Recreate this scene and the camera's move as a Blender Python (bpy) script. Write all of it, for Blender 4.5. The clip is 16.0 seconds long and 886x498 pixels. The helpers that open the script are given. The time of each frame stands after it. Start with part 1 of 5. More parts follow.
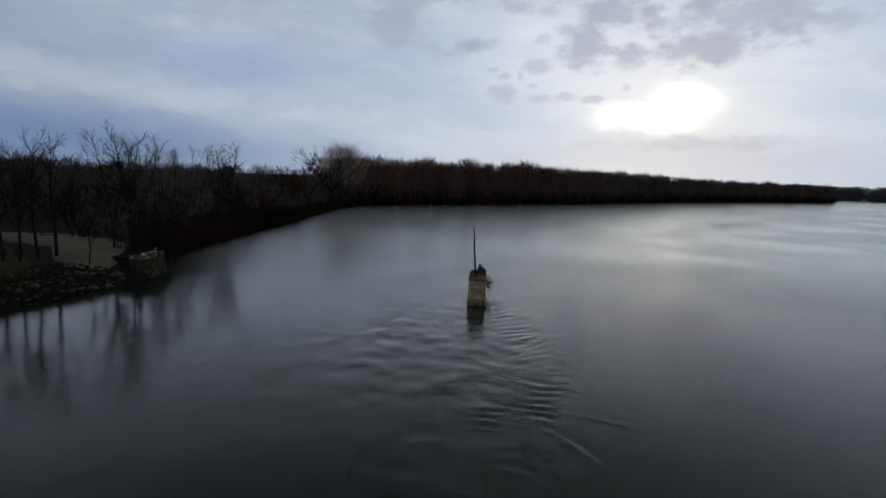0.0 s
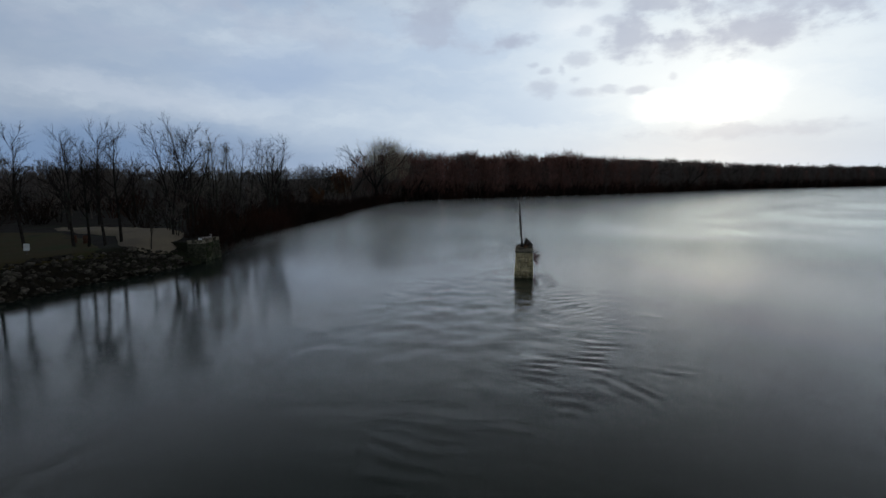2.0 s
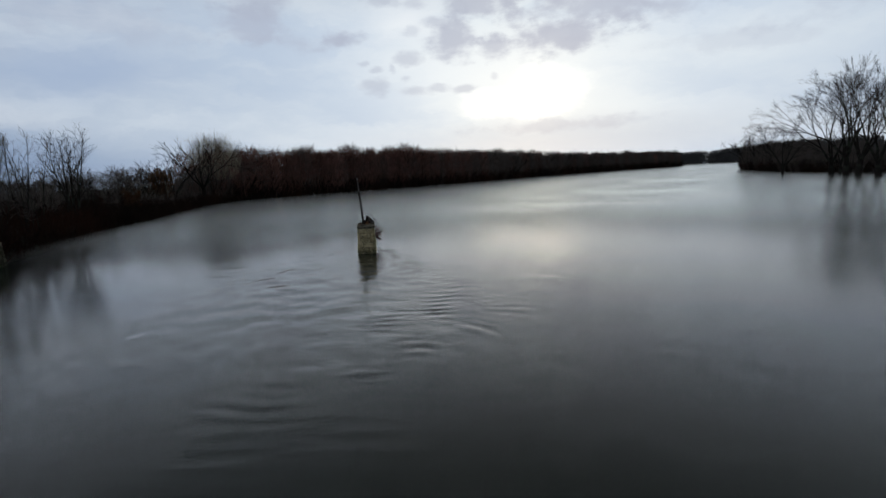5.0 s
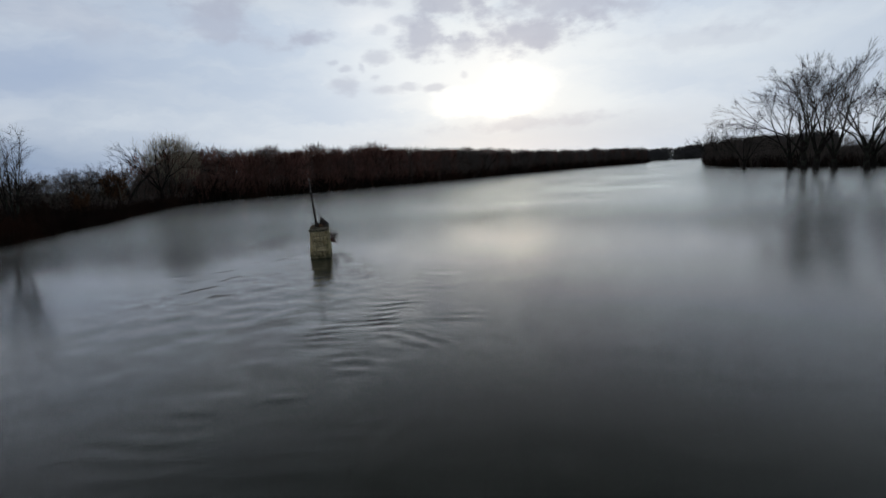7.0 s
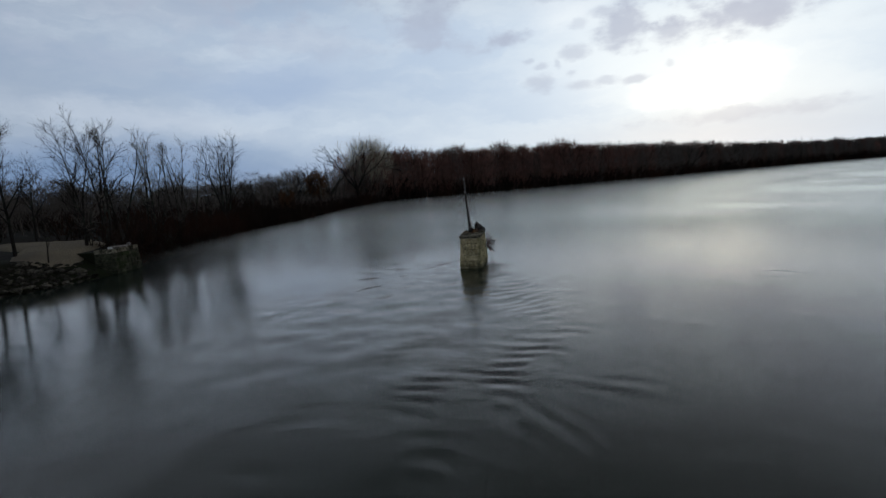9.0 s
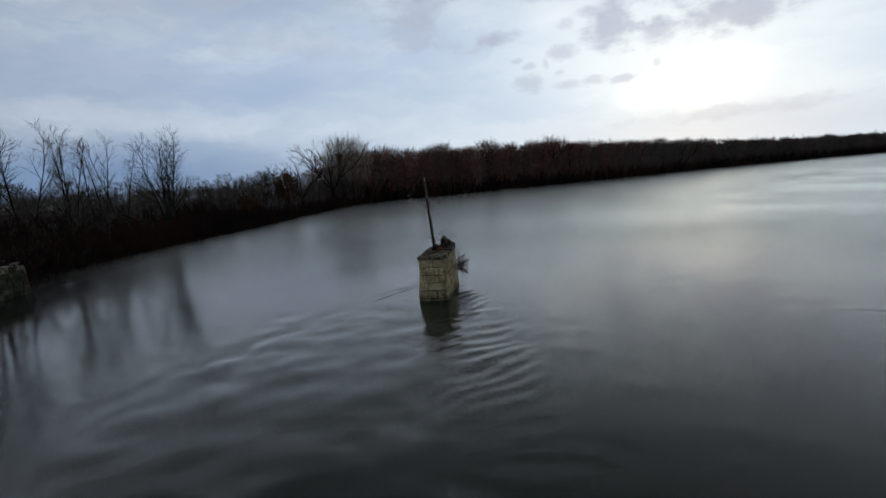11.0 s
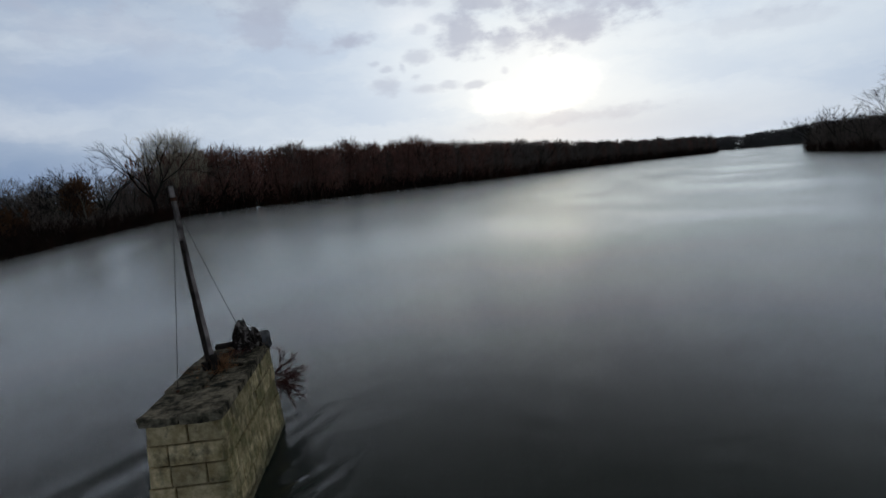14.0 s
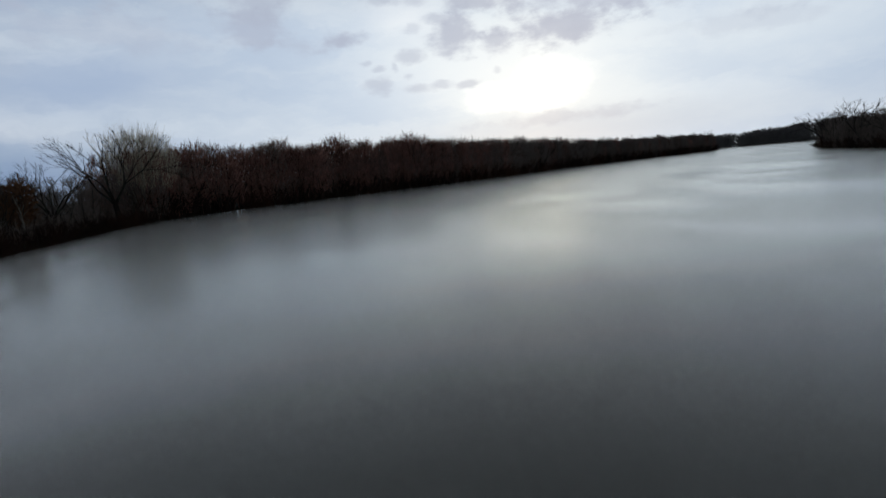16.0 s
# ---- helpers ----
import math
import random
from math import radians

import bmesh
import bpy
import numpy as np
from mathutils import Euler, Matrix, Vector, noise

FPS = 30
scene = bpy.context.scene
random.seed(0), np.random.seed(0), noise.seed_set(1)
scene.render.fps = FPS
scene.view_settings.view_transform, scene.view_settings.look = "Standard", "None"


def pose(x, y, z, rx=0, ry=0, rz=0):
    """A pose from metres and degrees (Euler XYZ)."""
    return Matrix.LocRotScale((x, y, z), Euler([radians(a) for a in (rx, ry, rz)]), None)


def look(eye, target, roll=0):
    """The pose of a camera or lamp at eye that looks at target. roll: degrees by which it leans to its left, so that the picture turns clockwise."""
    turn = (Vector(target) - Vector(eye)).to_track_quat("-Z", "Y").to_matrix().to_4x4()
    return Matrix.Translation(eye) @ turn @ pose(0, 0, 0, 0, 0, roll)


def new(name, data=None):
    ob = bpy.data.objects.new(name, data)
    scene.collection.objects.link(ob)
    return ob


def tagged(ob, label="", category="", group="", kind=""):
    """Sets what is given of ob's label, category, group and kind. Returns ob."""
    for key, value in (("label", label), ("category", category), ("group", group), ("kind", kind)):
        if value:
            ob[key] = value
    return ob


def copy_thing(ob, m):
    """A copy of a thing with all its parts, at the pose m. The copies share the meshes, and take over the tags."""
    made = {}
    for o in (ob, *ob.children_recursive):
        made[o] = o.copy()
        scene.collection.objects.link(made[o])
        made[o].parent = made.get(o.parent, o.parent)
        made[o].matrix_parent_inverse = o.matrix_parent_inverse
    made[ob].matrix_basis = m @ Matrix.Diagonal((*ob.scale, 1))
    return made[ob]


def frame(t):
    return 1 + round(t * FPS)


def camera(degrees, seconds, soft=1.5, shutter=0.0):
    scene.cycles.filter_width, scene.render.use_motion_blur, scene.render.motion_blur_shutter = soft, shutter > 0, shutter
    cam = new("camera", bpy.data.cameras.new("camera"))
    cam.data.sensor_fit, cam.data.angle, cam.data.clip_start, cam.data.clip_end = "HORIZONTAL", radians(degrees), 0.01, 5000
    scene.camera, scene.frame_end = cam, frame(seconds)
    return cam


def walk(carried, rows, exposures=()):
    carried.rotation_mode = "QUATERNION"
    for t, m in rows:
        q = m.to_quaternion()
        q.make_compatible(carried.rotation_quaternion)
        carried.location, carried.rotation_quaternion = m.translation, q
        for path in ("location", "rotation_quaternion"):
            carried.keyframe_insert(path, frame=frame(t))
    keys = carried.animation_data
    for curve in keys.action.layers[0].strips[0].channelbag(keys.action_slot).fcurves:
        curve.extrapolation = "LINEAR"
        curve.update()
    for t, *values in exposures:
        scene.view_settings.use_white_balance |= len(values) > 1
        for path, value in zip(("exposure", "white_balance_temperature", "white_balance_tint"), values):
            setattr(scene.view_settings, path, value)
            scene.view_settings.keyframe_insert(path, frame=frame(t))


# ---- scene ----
cam = camera(79.9, 16.0)

PATH = [
    (0, (1.725, -49.279, 11.856), (1.556, -47.304, 11.592), 2.0),
    (0.5, (1.52, -49.1, 11.34), (1.215, -47.141, 11.073), 1.4),
    (1, (1.38, -49.25, 10.69), (1.059, -47.294, 10.423), 0.8),
    (1.5, (1.55, -49.4, 10.04), (1.221, -47.445, 9.775), 0.3),
    (2, (1.69, -49.5, 9.38), (1.354, -47.547, 9.112), -0.2),
    (2.5, (1.66, -49.53, 8.72), (1.322, -47.577, 8.453), -0.7),
    (3, (1.70, -49.5, 8.1), (1.348, -47.55, 7.833), -1.2),
    (3.5, (1.80, -49.5, 7.50), (1.487, -47.543, 7.228), -1.9),
    (3.8, (1.824, -49.462, 7.404), (1.701, -47.485, 7.125), -1.9),
    (4, (1.777, -49.613, 7.348), (1.757, -47.633, 7.067), -2.1),
    (4.2, (1.861, -49.682, 7.309), (1.911, -47.703, 7.025), -2.3),
    (4.5, (1.947, -49.677, 7.241), (2.1, -47.704, 6.956), -2.5),
    (5, (2.023, -49.637, 7.244), (2.26, -47.672, 6.956), -2.8),
    (7.5, (4.444, -46.837, 7.069), (4.788, -44.889, 6.77), -3.6),
    (8, (5.213, -45.362, 6.953), (5.551, -43.414, 6.652), -4.0),
    (8.2, (5.433, -44.568, 6.942), (5.57, -42.594, 6.654), -4.0),
    (8.5, (5.803, -43.172, 7.024), (5.49, -41.214, 6.762), -4.0),
    (8.7, (6.037, -42.186, 7.041), (5.675, -40.237, 6.781), -3.9),
    (10.8, (6.582, -30.529, 6.96), (6.226, -28.578, 6.699), -4.2),
    (11, (6.509, -29.496, 6.914), (6.182, -27.54, 6.652), -4.4),
    (11.2, (6.312, -28.424, 6.894), (6.156, -26.448, 6.625), -4.4),
    (11.5, (6.089, -26.82, 6.849), (6.193, -24.843, 6.561), -4.7),
    (12, (5.752, -23.925, 6.952), (5.904, -21.953, 6.658), -4.7),
    (12.5, (5.643, -20.809, 6.934), (5.799, -18.837, 6.641), -5.0),
    (13, (5.58, -17.53, 6.911), (5.742, -15.558, 6.618), -4.9),
    (13.5, (5.517, -14.058, 6.858), (5.686, -12.087, 6.564), -5.1),
    (14, (5.457, -10.48, 6.909), (5.633, -8.509, 6.615), -5.0),
    (14.5, (5.454, -6.714, 6.916), (5.637, -4.744, 6.621), -5.1),
    (15, (5.492, -3.118, 6.903), (5.68, -1.149, 6.607), -5.2),
    (15.5, (5.492, 0.277, 6.919), (5.686, 2.245, 6.621), -5.1),
    (16, (5.506, 3.64, 6.94), (5.706, 5.608, 6.642), -5.2),
]
walk(cam, [(t, look(eye, target, roll)) for t, eye, target, roll in PATH], exposures=((0.0, -0.14, 6300, 11), (1.0, -0.05, 6300, 10), (2.5, 0.10, 6300, 6), (3.6, 0.10, 6300, 6), (5.0, 0.07, 6450, 8), (8.0, 0.07, 6550, 9), (8.6, 0.12, 6320, 7), (11.0, 0.12, 6320, 7), (11.8, 0.09, 6450, 9), (16.0, 0.07, 6430, 8)))

from mathutils.geometry import tessellate_polygon

# ---- world, sun ----
SUN_AZ, SUN_EL = radians(17.0), radians(8.4)


def heading(az, el):
    """Unit vector for an azimuth from +y towards +x and an elevation, in radians."""
    return Vector((math.sin(az) * math.cos(el), math.cos(az) * math.cos(el), math.sin(el)))


class Nodes:
    """Short hand for building node trees."""

    def __init__(self, tree):
        self.tree = tree

    def put(self, kind):
        return self.tree.nodes.new(kind)

    def link(self, value, socket):
        if isinstance(value, bpy.types.NodeSocket):
            self.tree.links.new(value, socket)
        elif value is not None:
            socket.default_value = value

    def math(self, op, a, b=None, c=None, clamp=False):
        node = self.put("ShaderNodeMath")
        node.operation, node.use_clamp = op, clamp
        for value, socket in zip((a, b, c), node.inputs):
            self.link(value, socket)
        return node.outputs[0]

    def vec(self, op, a, b=None):
        node = self.put("ShaderNodeVectorMath")
        node.operation = op
        self.link(a, node.inputs[0])
        if op == "SCALE":
            self.link(b, node.inputs["Scale"])
        else:
            self.link(b, node.inputs[1])
        return node.outputs["Value"] if op in ("DOT_PRODUCT", "LENGTH") else node.outputs[0]

    def ramp(self, fac, stops):
        node = self.put("ShaderNodeValToRGB")
        ramp = node.color_ramp
        while len(ramp.elements) < len(stops):
            ramp.elements.new(0.5)
        for element, (at, colour) in zip(ramp.elements, stops):
            element.position = at
            element.color = (*colour, 1) if len(colour) == 3 else colour
        self.link(fac, node.inputs[0])
        return node.outputs[0]

    def smooth(self, value, low, high, out_low=0.0, out_high=1.0):
        node = self.put("ShaderNodeMapRange")
        node.interpolation_type = "SMOOTHSTEP"
        for v, socket in zip((value, low, high, out_low, out_high), node.inputs):
            self.link(v, socket)
        return node.outputs[0]

    def mix(self, fac, a, b, how="MIX"):
        node = self.put("ShaderNodeMix")
        node.data_type, node.blend_type = "RGBA", how
        self.link(fac, node.inputs[0])
        for value, socket in ((a, node.inputs[6]), (b, node.inputs[7])):
            self.link((*value, 1) if isinstance(value, tuple) and len(value) == 3 else value, socket)
        return node.outputs[2]

    def noise(self, vector, scale, detail=4.0, rough=0.55, distort=0.0, colour=False):
        node = self.put("ShaderNodeTexNoise")
        self.link(vector, node.inputs["Vector"])
        node.inputs["Scale"].default_value = scale
        node.inputs["Detail"].default_value = detail
        node.inputs["Roughness"].default_value = rough
        node.inputs["Distortion"].default_value = distort
        return node.outputs[1 if colour else 0]

    def scaled(self, vector, sx, sy, sz):
        return self.vec("MULTIPLY", vector, (sx, sy, sz))


world = bpy.data.worlds.new("dusk_sky")
world.use_nodes = True
scene.world = world
W = Nodes(world.node_tree)
W.tree.nodes.clear()
view = W.put("ShaderNodeTexCoord").outputs["Generated"]
sky = W.put("ShaderNodeTexSky")
sky.sky_type, sky.sun_disc, sky.sun_elevation, sky.sun_rotation, sky.dust_density = "NISHITA", False, SUN_EL, SUN_AZ, 2.0
clear = W.vec("SCALE", sky.outputs[0], 0.05)

# a ragged copy of the view direction, so that cloud edges are uneven
wobble = W.vec("SUBTRACT", W.noise(W.scaled(view, 1, 1, 2.2), 9.0, 6.0, 0.6, colour=True), (0.5, 0.5, 0.5))
ragged = W.vec("ADD", view, W.vec("SCALE", wobble, 0.06))
fine = W.vec("SUBTRACT", W.noise(W.scaled(view, 1, 1, 2.0), 38.0, 5.0, 0.6, colour=True), (0.5, 0.5, 0.5))
ragged = W.vec("ADD", ragged, W.vec("SCALE", fine, 0.022))
soft_view = W.vec("ADD", view, W.vec("SCALE", wobble, 0.04))


def patch(az, el, wide, high, inner, outer, vector=None, tilt=0.0):
    """Mask of an oval patch of cloud; its half sizes in degrees."""
    vector = ragged if vector is None else vector
    f = heading(radians(az), radians(el))
    right = Vector((math.cos(radians(az)), -math.sin(radians(az)), 0))
    up = right.cross(f)
    c, s = math.cos(radians(tilt)), math.sin(radians(tilt))
    right, up = right * c + up * s, up * c - right * s
    u = W.vec("DOT_PRODUCT", vector, tuple(right / math.sin(radians(wide))))
    v = W.vec("DOT_PRODUCT", W.vec("SUBTRACT", vector, tuple(f)), tuple(up / math.sin(radians(high))))
    r = W.math("SQRT", W.math("ADD", W.math("MULTIPLY", u, u), W.math("MULTIPLY", v, v)))
    ahead = W.math("GREATER_THAN", W.vec("DOT_PRODUCT", vector, tuple(f)), 0.0)
    return W.math("MULTIPLY", W.smooth(r, inner, outer, 1.0, 0.0), ahead)


sun_way = heading(SUN_AZ, SUN_EL)
near_sun = W.vec("DOT_PRODUCT", soft_view, tuple(sun_way))
cover = W.ramp(W.math("MULTIPLY_ADD", near_sun, 0.5, 0.5), [
    (0.0, (0.38, 0.45, 0.54)), (0.72, (0.37, 0.43, 0.535)), (0.875, (0.465, 0.54, 0.66)), (0.945, (0.56, 0.635, 0.745)),
    (0.982, (0.665, 0.735, 0.825)), (0.997, (0.765, 0.825, 0.88))])
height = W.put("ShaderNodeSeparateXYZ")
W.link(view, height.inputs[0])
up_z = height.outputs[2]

# long streaks of thicker and thinner cloud
streaks = W.noise(W.scaled(ragged, 1.0, 1.0, 4.0), 3.2, 6.0, 0.55)
cover = W.mix(W.smooth(streaks, 0.44, 0.66, 0.0, 0.42), cover, W.mix(1.0, cover, (0.68, 0.76, 0.88), "MULTIPLY"))
cover = W.mix(W.smooth(streaks, 0.50, 0.32, 0.0, 0.35), cover, (0.74, 0.79, 0.85))
# the blue, thinner stretch away from the sun and the dark bank low in it
cover = W.mix(W.math("MULTIPLY", patch(-26, 10.2, 10, 3.4, 0.1, 1.2, soft_view, 6), 0.6), cover, (0.34, 0.43, 0.61))
cover = W.mix(W.math("MULTIPLY", patch(-44, 2.4, 31, 4.2, 0.15, 1.1, soft_view, -1), 0.9), cover, (0.17, 0.26, 0.43))
cover = W.mix(W.math("MULTIPLY", patch(-38, 7.4, 14, 1.4, 0.0, 1.3, ragged, -8), 0.45), cover, (0.60, 0.64, 0.73))
# pale haze along the horizon under the sun
cover = W.mix(W.math("MULTIPLY", patch(22, 3.0, 24, 2.2, 0.2, 1.3, soft_view), 0.6), cover, (0.57, 0.63, 0.72))
# brighter veil round the sun, and the gap in the cloud itself
cover = W.mix(W.math("MULTIPLY", patch(13, 9.6, 15, 5.0, 0.0, 1.25, soft_view), 0.6), cover, (0.86, 0.90, 0.94))
cover = W.mix(W.math("MULTIPLY", patch(40, 10, 13, 4.0, 0.0, 1.25, soft_view), 0.5), cover, (0.78, 0.83, 0.87))
cover = W.mix(W.math("MULTIPLY", patch(4, 15.5, 5.0, 3.0, 0.0, 1.25, ragged), 0.7), cover, (0.86, 0.89, 0.93))
level = W.vec("DOT_PRODUCT", ragged, (0, 0, 1))
floor_of_gap = W.smooth(level, 0.084, 0.104)
glow = W.math("MAXIMUM", patch(18.4, 7.9, 4.5, 2.9, 0.15, 1.15), patch(14.0, 6.5, 5.0, 1.9, 0.1, 1.15))
gap = W.math("MULTIPLY", glow, floor_of_gap)
cover = W.mix(W.math("MULTIPLY", patch(17, 8.6, 7.6, 4.2, 0.1, 1.25), 0.42), cover, (0.93, 0.95, 0.96))
cover = W.mix(gap, cover, (1.36, 1.33, 1.24))
# clouds that stand out singly, with two unseen ones added to darken the water
GREY = (0.43, 0.47, 0.585)
torn = W.noise(W.scaled(view, 1, 1, 1.9), 15.0, 5.0, 0.56)
shred = W.noise(W.scaled(view, 1, 1, 1.7), 46.0, 3.0, 0.5)


def cloud(az, el, wide, high, tilt=0.0):
    """Mask of a cloud with a torn edge; small clouds are torn more finely."""
    f = heading(radians(az), radians(el))
    right = Vector((math.cos(radians(az)), -math.sin(radians(az)), 0))
    up = right.cross(f)
    c, s = math.cos(radians(tilt)), math.sin(radians(tilt))
    right, up = right * c + up * s, up * c - right * s
    at = W.vec("ADD", view, W.vec("SCALE", fine, 0.012))
    u = W.vec("DOT_PRODUCT", at, tuple(right / math.sin(radians(wide))))
    v = W.vec("DOT_PRODUCT", W.vec("SUBTRACT", at, tuple(f)), tuple(up / math.sin(radians(high))))
    r = W.math("SQRT", W.math("ADD", W.math("MULTIPLY", u, u), W.math("MULTIPLY", v, v)))
    big = min(1.0, wide / 4.0)
    r = W.math("ADD", r, W.math("MULTIPLY", W.math("SUBTRACT", torn, 0.5), 0.8 + 2.0 * big))
    r = W.math("ADD", r, W.math("MULTIPLY", W.math("SUBTRACT", shred, 0.5), 1.1 - 0.4 * big))
    ahead = W.math("GREATER_THAN", W.vec("DOT_PRODUCT", view, tuple(f)), 0.3)
    return W.math("MULTIPLY", W.smooth(r, 0.25, 1.25, 1.0, 0.0), ahead)


# The last two are unseen, added so the near water reflects darker sky.
for az, el, wide, high, tilt, strength in [
        (20.0, 13.0, 6.2, 1.8, 3, 0.85), (23.5, 15.4, 8.5, 2.6, 4, 0.75), (27.0, 19.0, 15.0, 3.2, 3, 0.7), (11.5, 16.4, 4.6, 1.4, 0, 0.75), (8.9, 13.3, 2.4, 2.2, 20, 0.85),
        (13.2, 12.2, 1.7, 1.3, -10, 0.75), (7.4, 15.0, 1.7, 0.7, 0, 0.6), (30.5, 14.3, 4.2, 1.5, 8, 0.55), (38.0, 16.0, 6.0, 1.6, 5, 0.45), (36, 10.5, 7, 0.9, -4, 0.25),
        (-10.9, 14.7, 3.6, 2.3, 0, 0.70), (-10.2, 17.0, 3.2, 1.8, 0, 0.6), (-7.0, 13.3, 3.2, 1.1, -8, 0.5), (-2.6, 13.6, 2.7, 1.1, 3, 0.9),
        (0.6, 9.0, 1.7, 0.9, 0, 0.55), (4.8, 8.4, 1.8, 0.6, -2, 0.5), (7.2, 8.7, 1.4, 0.42, 0, 0.45), (10.0, 8.4, 1.4, 0.55, 5, 0.55), (4.1, 11.6, 1.6, 0.75, 0, 0.55),
        (0.8, 10.7, 0.8, 0.4, 8, 0.5), (-0.4, 11.3, 0.7, 0.35, 0, 0.45), (2.5, 10.7, 0.4, 0.5, 0, 0.4), (3.9, 9.7, 0.7, 0.35, 0, 0.4), (13.1, 9.5, 0.5, 0.4, 0, 0.35),
        (5.2, 16.6, 1.3, 0.6, 0, 0.45), (2.0, 17.0, 2.0, 0.8, 0, 0.55), (4.9, 14.2, 1.0, 0.5, 0, 0.35), (19.5, 4.3, 8.5, 0.75, 1, 0.45),
        (-24, 14.5, 9, 1.6, -6, 0.35), (-34, 17, 10, 1.8, 4, 0.3), (-40, 12.5, 8, 1.2, -5, 0.25), (46, 13.5, 8, 1.6, 10, 0.35), (14.0, 26.0, 30.0, 6.5, 0, 0.75), (-44.0, 24.0, 26.0, 5.5, 0, 0.75)]:
    cover = W.mix(W.math("MULTIPLY", cloud(az, el, wide, high, tilt), strength), cover, GREY)
# darker overhead, out of view: added to dim the water and the banks
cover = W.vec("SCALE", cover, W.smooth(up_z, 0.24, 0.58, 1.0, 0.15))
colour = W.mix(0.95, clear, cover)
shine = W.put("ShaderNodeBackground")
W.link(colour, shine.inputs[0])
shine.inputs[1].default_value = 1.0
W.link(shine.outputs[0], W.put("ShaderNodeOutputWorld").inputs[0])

lamp = bpy.data.lights.new("sun", "SUN")
lamp.energy, lamp.angle, lamp.color = 0.3, radians(150), (1.0, 0.95, 0.88)
sun = new("sun", lamp)
sun.matrix_world = look(sun_way * 100, (0, 0, 0))

# ---- materials ----


def material(name):
    m = bpy.data.materials.new(name)
    m.use_nodes = True
    n = Nodes(m.node_tree)
    return m, n, n.tree.nodes["Principled BSDF"]


def surface(name, dark, light, scale, rough=0.9, stain=None, stain_scale=0.6, bump=0.3, bump_scale=None, vary=0.0, space="Object"):
    """A matt surface: two tones of grain, a larger stain, relief, and a change from piece to piece."""
    m, n, out = material(name)
    co = n.put("ShaderNodeTexCoord").outputs[space]
    grain = n.noise(co, scale, 6.0, 0.6)
    col = n.mix(n.smooth(grain, 0.3, 0.7), dark, light)
    if stain:
        col = n.mix(n.smooth(n.noise(co, stain_scale, 5.0, 0.6), 0.47, 0.66), col, stain)
    if vary:
        info = n.put("ShaderNodeObjectInfo").outputs["Random"]
        value = n.math("MULTIPLY_ADD", info, 2 * vary, 1 - vary)
        col = n.vec("SCALE", col, value)
    n.link(col, out.inputs["Base Color"])
    out.inputs["Roughness"].default_value = rough
    out.inputs["Specular IOR Level"].default_value = 0.07
    b = n.put("ShaderNodeBump")
    b.inputs["Strength"].default_value = bump
    b.inputs["Distance"].default_value = 0.05
    n.link(n.noise(co, bump_scale or scale * 2, 5.0, 0.65), b.inputs["Height"])
    n.link(b.outputs[0], out.inputs["Normal"])
    return m


BARK = surface("bark", (0.011, 0.009, 0.008), (0.034, 0.027, 0.023), 5.0, stain=(0.05, 0.055, 0.04), vary=0.3)
BARK_PALE = surface("pale_bark", (0.10, 0.09, 0.075), (0.24, 0.22, 0.18), 5.0, stain=(0.09, 0.085, 0.06), vary=0.2)
TWIG = surface("twig", (0.013, 0.010, 0.008), (0.036, 0.026, 0.022), 2.0, vary=0.3, bump=0.1)
TWIG_RED = surface("red_brown_twig", (0.090, 0.044, 0.037), (0.31, 0.155, 0.120), 0.45, stain=(0.165, 0.125, 0.105), stain_scale=0.10, vary=0.4, bump=0.1)
TWIG_GREY = surface("grey_brown_twig", (0.078, 0.064, 0.056), (0.185, 0.150, 0.128), 1.0, vary=0.3, bump=0.1)
TWIG_PALE = surface("pale_willow_twig", (0.34, 0.29, 0.21), (0.58, 0.51, 0.38), 1.0, bump=0.1)
TWIG_RUST = surface("rust_leaf", (0.060, 0.030, 0.017), (0.135, 0.068, 0.034), 1.5, bump=0.1)
TWIG_TAN = surface("tan_grey_twig", (0.11, 0.095, 0.075), (0.24, 0.21, 0.17), 1.0, vary=0.2, bump=0.1)
SCRUB = surface("scrub_stems", (0.008, 0.0055, 0.004), (0.028, 0.016, 0.012), 0.35, stain=(0.042, 0.017, 0.010), stain_scale=0.05, bump=0.1, space="Object")
GROUND = surface("river_bank_soil", (0.0078, 0.006, 0.0042), (0.0204, 0.0162, 0.0102), 0.9, stain=(0.0192, 0.0228, 0.0108), stain_scale=0.07, bump=0.6, bump_scale=3.0)
GRASS = surface("winter_grass", (0.028, 0.022, 0.007), (0.066, 0.050, 0.018), 14.0, stain=(0.034, 0.040, 0.011), stain_scale=0.25, bump=0.5)
GRAVEL = surface("gravel", (0.15, 0.12, 0.082), (0.28, 0.228, 0.16), 9.0, stain=(0.17, 0.138, 0.105), stain_scale=0.22, bump=0.5, bump_scale=30.0)
ROCK = surface("rip_rap_rock", (0.016, 0.014, 0.011), (0.135, 0.115, 0.09), 1.6, stain=(0.05, 0.046, 0.03), stain_scale=0.8, vary=0.6, bump=0.6)
TIMBER = surface("weathered_timber", (0.12, 0.10, 0.092), (0.36, 0.315, 0.295), 3.0, stain=(0.07, 0.058, 0.052), stain_scale=2.0, bump=0.5, bump_scale=18.0)
CHAR_AND_SHADE = surface("charred_and_shaded_wood", (0.012, 0.010, 0.009), (0.045, 0.036, 0.030), 6.0, bump=0.6)
IRON = surface("rusty_iron", (0.030, 0.018, 0.013), (0.10, 0.045, 0.025), 12.0, rough=0.7)
DEADGRASS = surface("dead_grass_stems", (0.14, 0.065, 0.030), (0.30, 0.16, 0.08), 6.0, bump=0.1)
